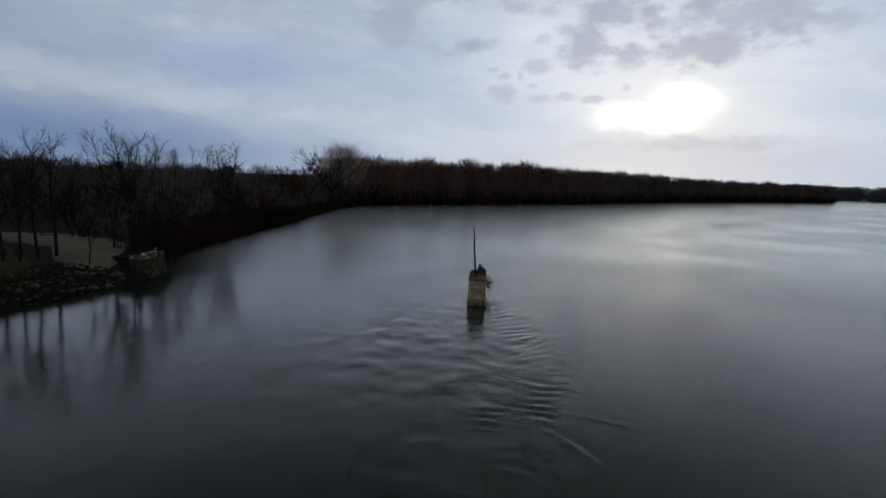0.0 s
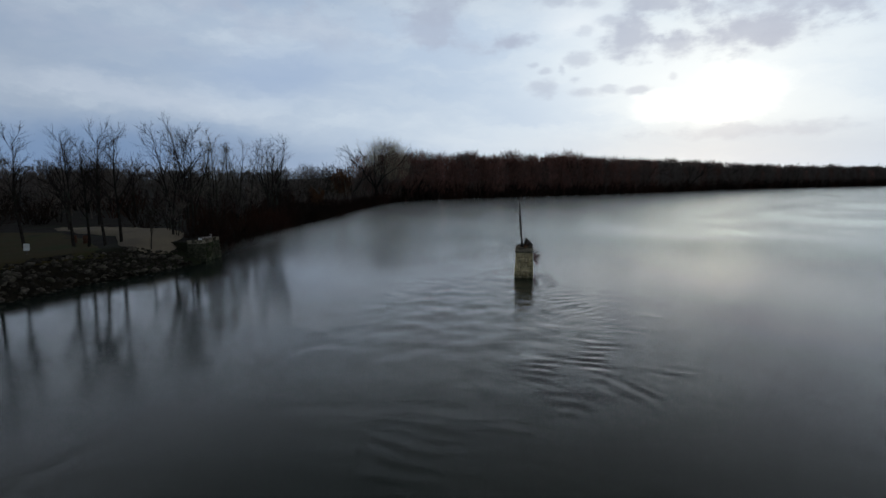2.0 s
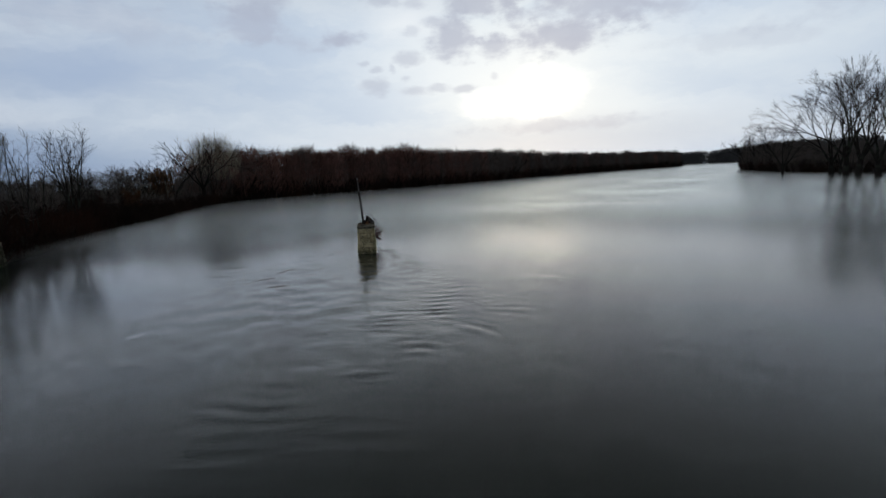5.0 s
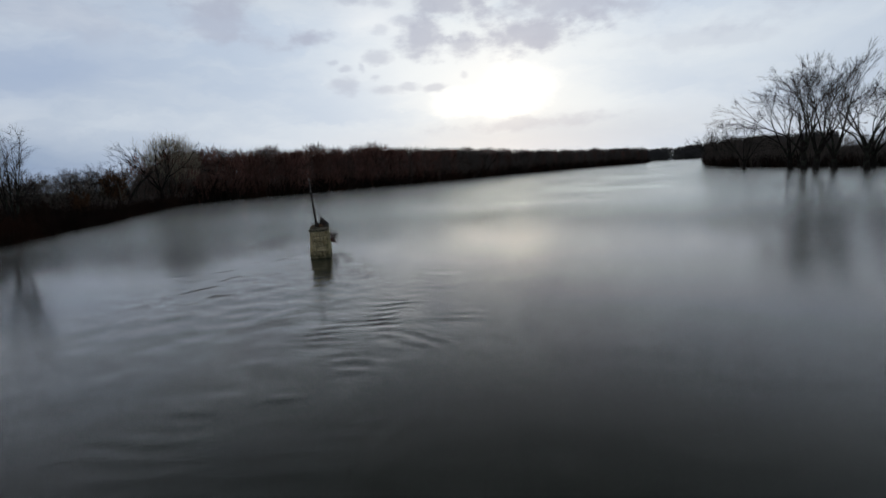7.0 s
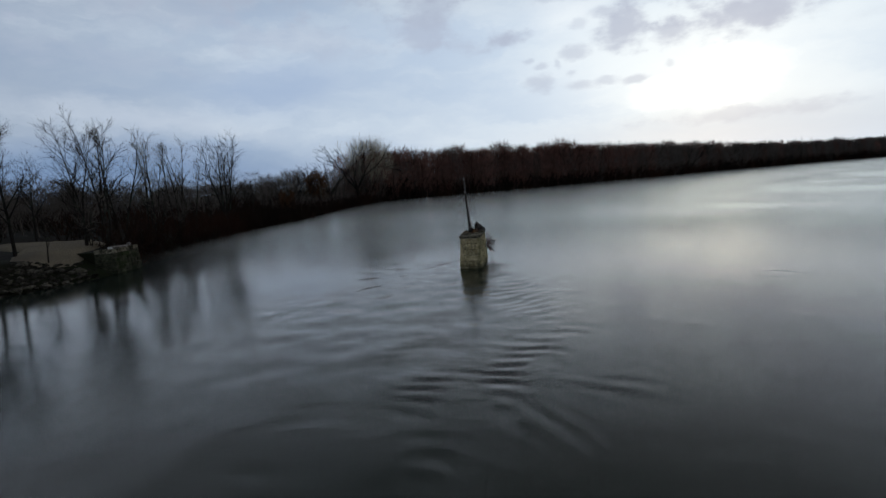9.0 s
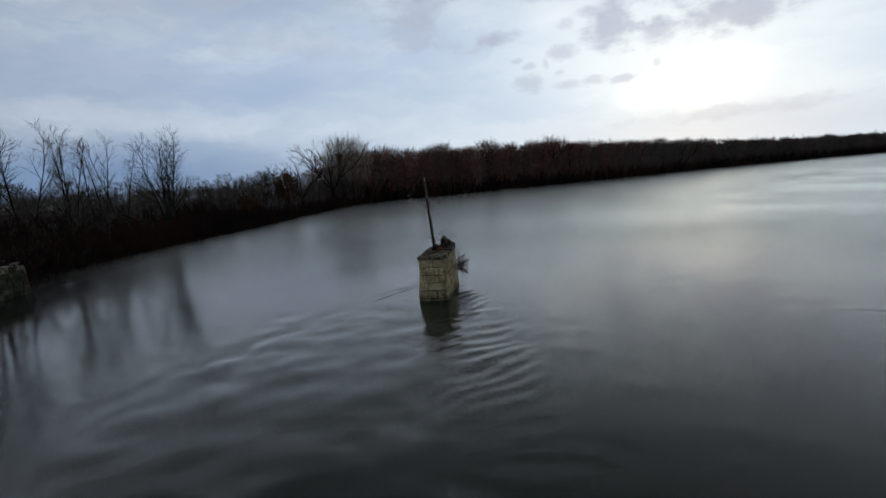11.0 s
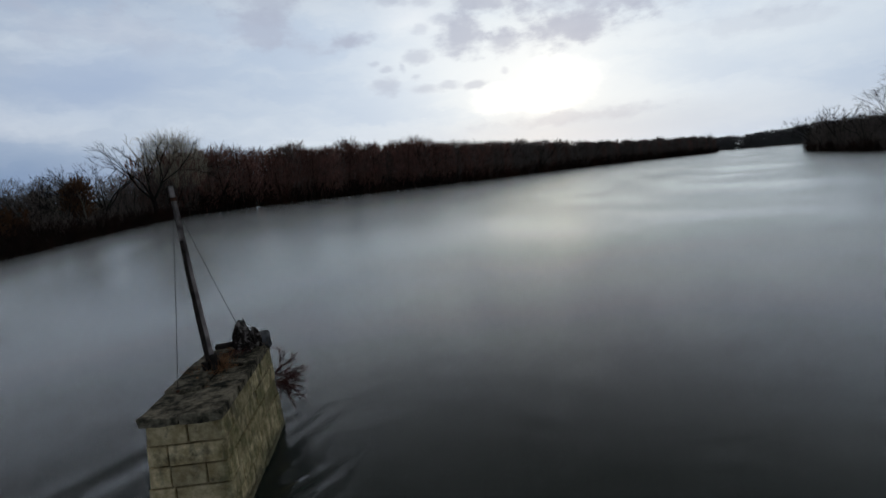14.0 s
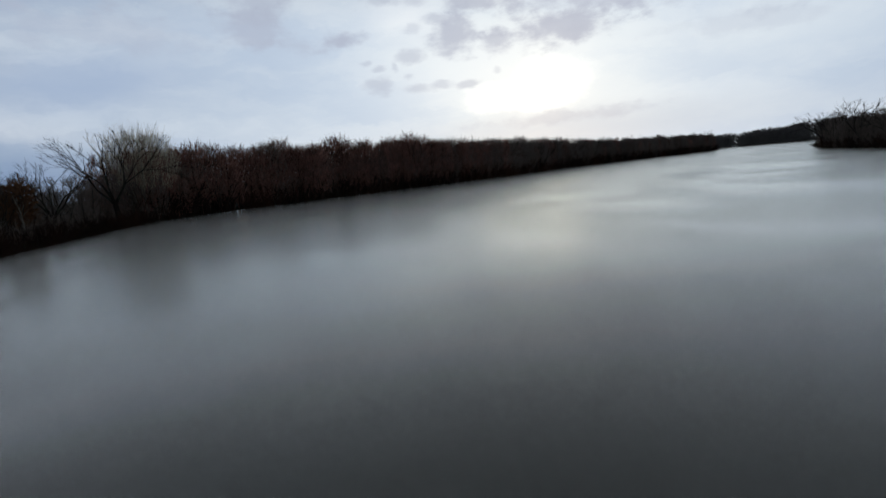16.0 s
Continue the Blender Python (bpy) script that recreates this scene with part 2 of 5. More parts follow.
REDTWIG = surface("dark_red_twig", (0.055, 0.020, 0.018), (0.13, 0.045, 0.038), 4.0, bump=0.1)
PAINT = surface("white_paint", (0.62, 0.62, 0.60), (0.80, 0.80, 0.78), 3.0, rough=0.6, stain=(0.55, 0.54, 0.50), bump=0.05)
ROOF = surface("grey_roof", (0.10, 0.10, 0.105), (0.19, 0.19, 0.19), 2.0, bump=0.2)
PANE = surface("dark_window", (0.02, 0.022, 0.025), (0.04, 0.042, 0.045), 2.0, rough=0.2, bump=0.0)
# Paler than the near twigs: distance haze put into the colour.
TWIG_HAZED = surface("haze_paled_twig", (0.085, 0.080, 0.078), (0.19, 0.178, 0.17), 1.0, bump=0.1)
# The pale stain paints wet highlights into the black wood.
DRIFT = surface("drift_wood_painted_glints", (0.008, 0.006, 0.005), (0.040, 0.028, 0.022), 5.0, rough=0.55, stain=(0.26, 0.23, 0.21), stain_scale=5.0, bump=0.9, bump_scale=12.0)


def stone_material():
    """Pale limestone: a tone of its own for each block, black run-off stains, a mossy right wall darkened for its
    shade, and a damp foot.
    """
    m, n, out = material("limestone")
    co = n.put("ShaderNodeTexCoord").outputs["Object"]
    geo = n.put("ShaderNodeNewGeometry").outputs["Position"]
    rnd = n.put("ShaderNodeObjectInfo").outputs["Random"]
    base = n.mix(n.smooth(n.noise(geo, 5.0, 6.0, 0.62), 0.3, 0.7), (0.47, 0.35, 0.18), (0.93, 0.75, 0.45))
    base = n.vec("SCALE", base, n.math("MULTIPLY_ADD", rnd, 0.75, 0.50))
    ochre = n.smooth(n.noise(geo, 1.7, 4.0, 0.6), 0.45, 0.7, 0.0, 0.6)
    base = n.mix(ochre, base, (0.30, 0.21, 0.085))
    run = n.noise(n.scaled(geo, 2.2, 2.2, 1.6), 1.0, 6.0, 0.68)
    base = n.mix(n.smooth(run, 0.49, 0.68, 0.0, 0.78), base, (0.075, 0.062, 0.042))
    moss_and_shade = n.smooth(n.noise(geo, 2.3, 6.0, 0.7), 0.30, 0.72, 0.15, 0.95)
    east = n.put("ShaderNodeSeparateXYZ")
    n.link(geo, east.inputs[0])
    # Mossy right wall, its tone darkened to paint that side's shade.
    base = n.mix(n.math("MULTIPLY", moss_and_shade, n.smooth(east.outputs[0], 1.25, 1.75, 0.06, 1.0)), base, (0.095, 0.10, 0.026))
    foot = n.smooth(n.math("ADD", east.outputs[2], n.noise(geo, 2.5, 3.0)), 0.55, 0.95, 0.8, 0.0)
    base = n.mix(foot, base, (0.085, 0.078, 0.040))
    n.link(base, out.inputs["Base Color"])
    out.inputs["Roughness"].default_value = 0.9
    out.inputs["Specular IOR Level"].default_value = 0.3
    b = n.put("ShaderNodeBump")
    b.inputs["Strength"].default_value, b.inputs["Distance"].default_value = 0.7, 0.03
    n.link(n.math("ADD", n.noise(co, 7.0, 6.0, 0.7), n.noise(co, 30.0, 3.0, 0.6)), b.inputs["Height"])
    n.link(b.outputs[0], out.inputs["Normal"])
    return m


STONE = stone_material()
MOSSY = surface("mossy_stone", (0.026, 0.027, 0.016), (0.085, 0.080, 0.052), 3.0, stain=(0.028, 0.036, 0.0144), stain_scale=0.9, vary=0.35, bump=0.6)
COPING = surface("weathered_coping", (0.026, 0.023, 0.016), (0.30, 0.255, 0.18), 4.5, stain=(0.018, 0.019, 0.013), stain_scale=1.7, vary=0.25, bump=1.0, bump_scale=8.0)
MORTAR = surface("dark_joint", (0.020, 0.016, 0.011), (0.055, 0.046, 0.032), 8.0)
BASALT = surface("dark_grey_stone", (0.05, 0.05, 0.05), (0.15, 0.15, 0.155), 4.0, bump=0.6)


def water_material():
    """Turbid river: dark grey-brown body, smooth to wind-ruffled skin."""
    m, n, out = material("river_water")
    geo = n.put("ShaderNodeNewGeometry").outputs["Position"]
    murk = n.noise(geo, 0.05, 3.0)
    n.link(n.mix(murk, (0.007, 0.014, 0.011), (0.013, 0.019, 0.014)), out.inputs["Base Color"])
    out.inputs["IOR"].default_value = 1.333
    ruffle = n.noise(n.scaled(geo, 0.035, 0.018, 1.0), 1.0, 4.0, 0.55)
    far = n.put("ShaderNodeSeparateXYZ")
    n.link(geo, far.inputs[0])
    windy = n.smooth(far.outputs[1], -35.0, 90.0, 0.065, 0.13)
    # broken water in the pier's wake
    stirred = n.vec("LENGTH", n.vec("MULTIPLY", n.vec("SUBTRACT", geo, (1.0, -6.0, 0.0)), (0.11, 0.05, 0.0)))
    windy = n.math("ADD", windy, n.smooth(stirred, 0.15, 1.0, 0.04, 0.0))
    n.link(n.math("MULTIPLY_ADD", n.smooth(ruffle, 0.35, 0.68, -0.2, 0.5), 0.10, n.math("ADD", windy, 0.02)), out.inputs["Roughness"])
    small = n.noise(n.scaled(geo, 1.0, 2.2, 1.0), 0.9, 4.0, 0.55, 0.6)
    swell = n.noise(n.scaled(geo, 0.5, 1.0, 1.0), 0.35, 3.0, 0.5, 1.0)
    b = n.put("ShaderNodeBump")
    b.inputs["Strength"].default_value, b.inputs["Distance"].default_value = 0.17, 0.10
    fine = n.noise(n.scaled(geo, 1.0, 1.6, 1.0), 3.4, 3.0, 0.55, 0.5)
    n.link(n.math("ADD", n.math("MULTIPLY_ADD", fine, 0.14, n.math("MULTIPLY", small, 0.40)), swell), b.inputs["Height"])
    n.link(b.outputs[0], out.inputs["Normal"])
    return m


WATER = water_material()


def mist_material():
    """See-through sheets for river mist: clear to white in patches; thicker upstream to brighten far water."""
    m, n, out = material("river_mist_sheet")
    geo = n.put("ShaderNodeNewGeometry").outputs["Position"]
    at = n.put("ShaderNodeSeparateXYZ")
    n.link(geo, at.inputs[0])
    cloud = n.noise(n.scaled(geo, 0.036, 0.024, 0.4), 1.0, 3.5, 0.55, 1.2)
    # moved to fit the view: farther off under the left bank, nearer over the flooded right bank
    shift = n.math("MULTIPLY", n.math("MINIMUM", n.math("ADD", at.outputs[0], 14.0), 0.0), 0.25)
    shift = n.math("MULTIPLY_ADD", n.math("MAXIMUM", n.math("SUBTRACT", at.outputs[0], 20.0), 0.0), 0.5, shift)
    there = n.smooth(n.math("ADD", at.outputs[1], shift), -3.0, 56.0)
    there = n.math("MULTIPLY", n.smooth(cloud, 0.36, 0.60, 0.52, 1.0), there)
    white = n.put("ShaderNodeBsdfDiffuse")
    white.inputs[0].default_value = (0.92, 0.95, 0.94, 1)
    # normal fixed towards the low sun's sky, so the sheets shade brighter
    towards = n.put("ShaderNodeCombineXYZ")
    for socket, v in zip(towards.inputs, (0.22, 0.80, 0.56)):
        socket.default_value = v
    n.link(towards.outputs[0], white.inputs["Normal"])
    # Added gloss lays a pale sheen over the far water at grazing angles.
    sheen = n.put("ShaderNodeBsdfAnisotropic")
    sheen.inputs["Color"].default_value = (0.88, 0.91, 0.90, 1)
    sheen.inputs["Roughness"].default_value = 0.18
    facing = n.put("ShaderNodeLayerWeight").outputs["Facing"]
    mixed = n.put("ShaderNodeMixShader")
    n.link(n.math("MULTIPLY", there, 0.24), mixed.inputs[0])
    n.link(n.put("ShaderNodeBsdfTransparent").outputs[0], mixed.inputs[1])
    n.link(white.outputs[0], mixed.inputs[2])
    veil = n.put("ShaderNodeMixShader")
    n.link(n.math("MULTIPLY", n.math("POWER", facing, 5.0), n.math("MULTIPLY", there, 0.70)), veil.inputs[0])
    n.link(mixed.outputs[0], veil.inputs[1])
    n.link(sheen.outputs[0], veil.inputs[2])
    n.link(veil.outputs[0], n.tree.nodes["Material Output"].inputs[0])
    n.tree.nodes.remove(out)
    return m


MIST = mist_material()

# ---- mesh helpers ----


def mesh_of(name, verts, tris, mat, smooth=False):
    """A triangle mesh from two arrays."""
    verts, tris = np.asarray(verts, np.float32), np.asarray(tris, np.int32)
    me = bpy.data.meshes.new(name)
    me.vertices.add(len(verts))
    me.vertices.foreach_set("co", verts.ravel())
    me.loops.add(tris.size)
    me.loops.foreach_set("vertex_index", tris.ravel())
    me.polygons.add(len(tris))
    me.polygons.foreach_set("loop_start", np.arange(0, tris.size, 3, dtype=np.int32))
    me.polygons.foreach_set("loop_total", np.full(len(tris), 3, np.int32))
    if smooth:
        me.polygons.foreach_set("use_smooth", np.ones(len(tris), bool))
    me.update(calc_edges=True)
    me.materials.append(mat)
    return me


def grid_mesh(name, xs, ys, z, mat, smooth=True):
    """A sheet over a grid of x and y with heights z[j, i]."""
    X, Y = np.meshgrid(xs, ys)
    v = np.stack([X, Y, z], -1).reshape(-1, 3)
    i = np.arange(len(ys) - 1)[:, None] * len(xs) + np.arange(len(xs) - 1)[None, :]
    i = i.ravel()
    w = len(xs)
    tris = np.concatenate([np.stack([i, i + 1, i + w + 1], -1), np.stack([i, i + w + 1, i + w], -1)])
    return mesh_of(name, v, tris, mat, smooth)


def from_bm(name, bm, mat, smooth=False):
    me = bpy.data.meshes.new(name)
    bmesh.ops.recalc_face_normals(bm, faces=bm.faces[:])
    for f in bm.faces:
        f.smooth = smooth
    bm.to_mesh(me)
    bm.free()
    me.materials.append(mat)
    return me


def part(name, data, parent, label=""):
    ob = new(name, data)
    ob.parent = parent
    return tagged(ob, label)


def box(bm, lo, hi, m=None, bevel=0.0):
    """A box between two corners, bevelled, added to bm."""
    made = bmesh.ops.create_cube(bm, size=1.0)["verts"]
    lo, hi = Vector(lo), Vector(hi)
    for v in made:
        v.co = Vector([lo[k] + (v.co[k] + 0.5) * (hi[k] - lo[k]) for k in range(3)])
    if bevel:
        edges = {e for v in made for e in v.link_edges}
        made = bmesh.ops.bevel(bm, geom=list(edges), offset=bevel, segments=1, affect="EDGES", profile=0.5)["verts"] + [v for v in made if v.is_valid]
    if m is not None:
        for v in set(made):
            v.co = m @ v.co
    return bm


class Branches:
    """Collects tapered branches into vertex and triangle arrays."""

    def __init__(self):
        self.v, self.t, self.n = [], [], 0

    def tube(self, pts, r0, r1, sides):
        pts = np.asarray(pts, float)
        k = len(pts)
        d = np.gradient(pts, axis=0)
        d /= np.linalg.norm(d, axis=1)[:, None] + 1e-9
        ref = np.array([0.31, 0.87, 0.38])
        a = np.cross(d, ref)
        a /= np.linalg.norm(a, axis=1)[:, None] + 1e-9
        b = np.cross(d, a)
        r = np.linspace(r0, r1, k)
        ang = np.arange(sides) * 2 * np.pi / sides
        ring = pts[:, None, :] + r[:, None, None] * (np.cos(ang)[None, :, None] * a[:, None, :] + np.sin(ang)[None, :, None] * b[:, None, :])
        self.v.append(ring.reshape(-1, 3))
        i = np.arange(k - 1)[:, None] * sides + np.arange(sides)[None, :]
        j = np.arange(k - 1)[:, None] * sides + (np.arange(sides)[None, :] + 1) % sides
        i, j = i.ravel(), j.ravel()
        self.t.append(np.concatenate([np.stack([i, j, j + sides], -1), np.stack([i, j + sides, i + sides], -1)]) + self.n)
        self.n += k * sides

    def cones(self, base, tip, r):
        """Many thin three-sided cones at once."""
        base, tip = np.asarray(base, float), np.asarray(tip, float)
        d = tip - base
        d /= np.linalg.norm(d, axis=1)[:, None] + 1e-9
        a = np.cross(d, np.array([0.31, 0.87, 0.38]))
        a /= np.linalg.norm(a, axis=1)[:, None] + 1e-9
        b = np.cross(d, a)
        r = np.broadcast_to(np.asarray(r, float), (len(base),))[:, None]
        ring = [base + r * (math.cos(q) * a + math.sin(q) * b) for q in (0, 2.094, 4.189)]
        v = np.stack(ring + [tip], 1).reshape(-1, 3)
        i = np.arange(len(base))[:, None] * 4
        t = np.concatenate([i + np.array([0, 1, 3]), i + np.array([1, 2, 3]), i + np.array([2, 0, 3])])
        self.v.append(v)
        self.t.append(t + self.n)
        self.n += len(v)

    def arrays(self):
        return np.concatenate(self.v), np.concatenate(self.t)


def bend(rng, start, way, length, n, wander, lift):
    """A wandering line of n points; lift pulls it upwards (or down)."""
    pts, p, d = [np.array(start, float)], np.array(start, float), np.array(way, float)
    for _ in range(n - 1):
        d = d + rng.normal(0, wander, 3) + np.array([0, 0, lift])
        d /= np.linalg.norm(d)
        p = p + d * length / (n - 1)
        pts.append(p.copy())
    return np.array(pts)


def along(pts, f):
    x = f * (len(pts) - 1)
    i = min(int(x), len(pts) - 2)
    return pts[i] + (pts[i + 1] - pts[i]) * (x - i), pts[i + 1] - pts[i]


def side_way(rng, d, angle):
    """A direction that leaves d at the given angle, to a random side."""
    d = d / np.linalg.norm(d)
    a = np.cross(d, rng.normal(0, 1, 3))
    a /= np.linalg.norm(a)
    return d * math.cos(angle) + a * math.sin(angle)


def bare_tree(seed, h, stems=1, lean=0.1, fork=0.35, limbs=11, limb_len=0.34, limb_angle=0.75, subs=7, twigs=6,
              lift=0.10, r=0.16, twig_r=0.014, twig_len=0.8, spread=0.0):
    """A leafless tree: returns the arrays of its wood (stems and limbs) and of its crown (branches and twigs)."""
    rng = np.random.default_rng(seed)
    wood, crown = Branches(), Branches()
    tw_b, tw_t = [], []

    def twig_at(p, d, size):
        w = side_way(rng, d, rng.uniform(0.25, 0.95)) + np.array([0, 0, 0.12])
        w /= np.linalg.norm(w)
        tw_b.append(p)
        tw_t.append(p + w * size * rng.uniform(0.5, 1.2))

    for s in range(stems):
        turn = 2 * math.pi * s / stems + rng.uniform(-0.5, 0.5)
        tilt = lean * rng.uniform(0.3, 1.0) if stems == 1 else (lean + spread * rng.uniform(0.5, 1.1))
        way = np.array([math.cos(turn) * tilt, math.sin(turn) * tilt, 1.0])
        foot = np.array([math.cos(turn), math.sin(turn), 0]) * (0.0 if stems == 1 else r * 0.9)
        stem_h = h * (rng.uniform(0.86, 1.0) if stems > 1 else 1.0)
        trunk = bend(rng, foot - np.array([0, 0, 0.4]), way / np.linalg.norm(way), stem_h + 0.4, 10, 0.045, 0.03)
        trunk[:, 2] *= (stem_h) / trunk[-1, 2]
        rr = r * (1.0 if stems == 1 else 0.75)
        wood.tube(trunk, rr * 1.15, rr * 0.10, 7)
        for i in range(limbs):
            f = fork + (0.97 - fork) * ((i + rng.uniform(0, 0.8)) / limbs)
            p, d = along(trunk, f)
            L = h * limb_len * (1.12 - 0.75 * f) * rng.uniform(0.65, 1.15) / (1.12 - 0.75 * fork)
            limb = bend(rng, p, side_way(rng, d, limb_angle * rng.uniform(0.7, 1.2)), L, 6, 0.065, lift)
            lr = rr * (1.05 - f) * 0.62 + 0.012
            wood.tube(limb, lr, 0.012, 5)
            for j in range(subs):
                g = 0.18 + 0.80 * (j + rng.uniform(0, 0.9)) / subs
                q, e = along(limb, g)
                M = L * rng.uniform(0.30, 0.62) * (1.2 - 0.6 * g) + 0.3
                sub = bend(rng, q, side_way(rng, e, rng.uniform(0.45, 0.95)), M, 4, 0.08, lift * 0.5)
                crown.tube(sub, lr * (1 - g) * 0.5 + twig_r * 1.2, twig_r * 0.6, 3)
                for k in range(twigs):
                    c, w = along(sub, 0.15 + 0.85 * (k + rng.uniform(0, 0.9)) / twigs)
                    twig_at(c, w, twig_len * (0.5 + 0.5 * M))
        for k in range(twigs * 2):
            c, w = along(trunk, rng.uniform(0.75, 1.0))
            twig_at(c, w, twig_len)
    crown.cones(tw_b, tw_t, twig_r)
    (wv, wt), (cv, ct) = wood.arrays(), crown.arrays()
    k = h / np.percentile(cv[:, 2], 99.5)
    return (wv * k, wt), (cv * k, ct)


def vase_tree(seed, h, trunk=0.25, limbs=3, angle=0.42, levels=5, r=0.3, twigs=5, twig_r=0.015, spread=0.40, droop=0.02, lead=0.0):
    """A leafless tree that forks again and again into a rounded head: arrays of its wood and of its crown."""
    rng = np.random.default_rng(seed)
    wood, crown = Branches(), Branches()
    tb, tt = [], []
    first = h * (1 - trunk) * 0.36

    def grow(p, d, length, rad, level):
        pts = bend(rng, p, d, length, 4, 0.07, -droop * level)
        thin = rad * (0.72 if level else 0.5)
        (wood if level < 3 else crown).tube(pts, rad, thin, 6 if level < 2 else (4 if level < 3 else 3))
        tip, way = pts[-1], pts[-1] - pts[-2]
        if level >= levels - 3:
            for _ in range(twigs):
                q, e = along(pts, rng.uniform(0.25, 1.0))
                tb.append(q)
                tt.append(q + side_way(rng, e, rng.uniform(0.25, 0.7)) * length * rng.uniform(0.35, 0.75))
        if level >= levels:
            return
        n = 2 if rng.random() < 0.62 else 3
        for k in range(n):
            turn = rng.uniform(0.6, 1.3) * spread * (lead if k == 0 and lead else 1.0)
            grow(tip, side_way(rng, way, turn), length * rng.uniform(0.68, 0.90), max(thin * (0.86 if k == 0 else 0.66), twig_r * 0.8), level + 1)

    stem = bend(rng, (0, 0, -0.4), (rng.normal(0, 0.05), rng.normal(0, 0.05), 1), h * trunk + 0.4, 5, 0.03, 0.02)
    wood.tube(stem, r * 1.2, r * 0.8, 7)
    for k in range(limbs):
        a = 6.283 * k / limbs + rng.uniform(-0.5, 0.5)
        tilt = angle * rng.uniform(0.5, 1.2)
        grow(stem[-1], (math.cos(a) * math.sin(tilt), math.sin(a) * math.sin(tilt), math.cos(tilt)), first * rng.uniform(0.85, 1.15), r * 0.55, 0)
    crown.cones(tb, tt, twig_r)
    (wv, wt), (cv, ct) = wood.arrays(), crown.arrays()
    k = h / np.percentile(cv[:, 2], 99.5)
    return (wv * k, wt), (cv * k, ct)


def fuzzy_tree(seed, h, wide, n, r, low=0.22, reach_up=0.055, upright=1.0):
    """A tree for the depth of a wood: a stem and a mass of twigs, without the limbs between."""
    rng = np.random.default_rng(seed)
    b = Branches()
    b.tube(bend(rng, (0, 0, -0.4), (rng.normal(0, 0.05), rng.normal(0, 0.05), 1), h * 0.85, 5, 0.04, 0.02), 0.17, 0.04, 4)
    f = rng.uniform(0, 1, n) ** 0.85
    z = h * (low + (0.93 - low) * f)
    reach = wide * np.sqrt(np.clip(1 - ((f - 0.45) / 0.62) ** 2, 0.03, 1)) * np.sqrt(rng.uniform(0, 1, n))
    a = rng.uniform(0, 6.283, n)
    base = np.stack([reach * np.cos(a), reach * np.sin(a), z], -1)
    way = np.stack([np.cos(a) * 0.45, np.sin(a) * 0.45, np.full(n, upright)], -1) + rng.normal(0, 0.42, (n, 3))
    way /= np.linalg.norm(way, axis=1)[:, None]
    b.cones(base - way * 0.5, base + way * (h * reach_up * rng.uniform(0.7, 1.6, n))[:, None], r)
    return b.arrays()


def tree_thing(name, arrays, bark, twig, label, group):
    """One tree at the origin, with trunk and crown."""
    tree = new(name)
    tagged(tree, label, "tree", group)
    part("trunk", mesh_of("trunk", *arrays[0], bark, True), tree)
    part("crown", mesh_of("crown", *arrays[1], twig), tree)
    return tree


def standing(x, y, turn=0.0, z=None):
    return pose(x, y, ground_at(x, y) if z is None else z, 0, 0, turn)


PLANTED = set()


def place_tree(proto, x, y, turn, size, z=None):
    """The first call plants the tree itself, later ones plant copies."""
    m = standing(x, y, turn, z)
    if proto.name in PLANTED:
        made = copy_thing(proto, m)
    else:
        PLANTED.add(proto.name)
        made = proto
        made.matrix_basis = m
    made.scale = (size, size, size)
    return made


def merged(templates, spots, rng, sizes, flat=1.0):
    """Many copies of the template arrays joined into one."""
    vs, ts, n = [], [], 0
    for x, y, z, *own in spots:
        v, t = templates[rng.integers(len(templates))]
        a, s = rng.uniform(0, 2 * math.pi), rng.uniform(*sizes) * (own[0] if own else 1.0)
        R = np.array([[math.cos(a), -math.sin(a), 0], [math.sin(a), math.cos(a), 0], [0, 0, 1]])
        vs.append((v * (s, s, s * flat)) @ R.T + (x, y, z))
        ts.append(t + n)
        n += len(v)
    return np.concatenate(vs), np.concatenate(ts)


# ---- the river and its banks ----
LEFT_BANK = [(-50, -600), (-41, -60), (-39, -25), (-38, -10), (-36.2, -3), (-35, 3), (-36.5, 10), (-38.8, 22), (-40, 36), (-40.5, 55),
             (-44.5, 86), (-47, 112), (-46, 134), (-34, 158), (8, 196), (60, 252), (123, 328), (230, 425), (347, 518), (345, 640), (200, 800), (-300, 950)]
RIGHT_BANK = [(-300, 1150), (300, 900), (460, 735), (575, 655), (470, 520), (300, 345), (224, 253), (192, 205), (168, 160), (154, 120),
              (147, 80), (146, 40), (150, -60), (170, -600)]
RIVER = np.array(LEFT_BANK + RIGHT_BANK, float)


def shore_distance(x, y):
    """Metres from the waterline: over land above zero, over the river below."""
    p = np.stack([np.asarray(x, float), np.asarray(y, float)], -1)
    best = np.full(p.shape[:-1], 1e9)
    inside = np.zeros(p.shape[:-1], bool)
    for a, b in zip(RIVER, np.roll(RIVER, -1, 0)):
        e = b - a
        s = np.clip(((p - a) @ e) / (e @ e), 0, 1)
        best = np.minimum(best, np.linalg.norm(p - a - s[..., None] * e, axis=-1))
        crosses = ((a[1] > p[..., 1]) != (b[1] > p[..., 1])) & (p[..., 0] < e[0] * (p[..., 1] - a[1]) / (e[1] if abs(e[1]) > 1e-9 else 1e-9) + a[0])
        inside ^= crosses
    return np.where(inside, -best, best)


def ripple(x, y):
    return (np.sin(x * 0.71 + 1.3 * np.sin(y * 0.33)) * np.sin(y * 0.57 + 1.1 * np.sin(x * 0.29))) * 0.5


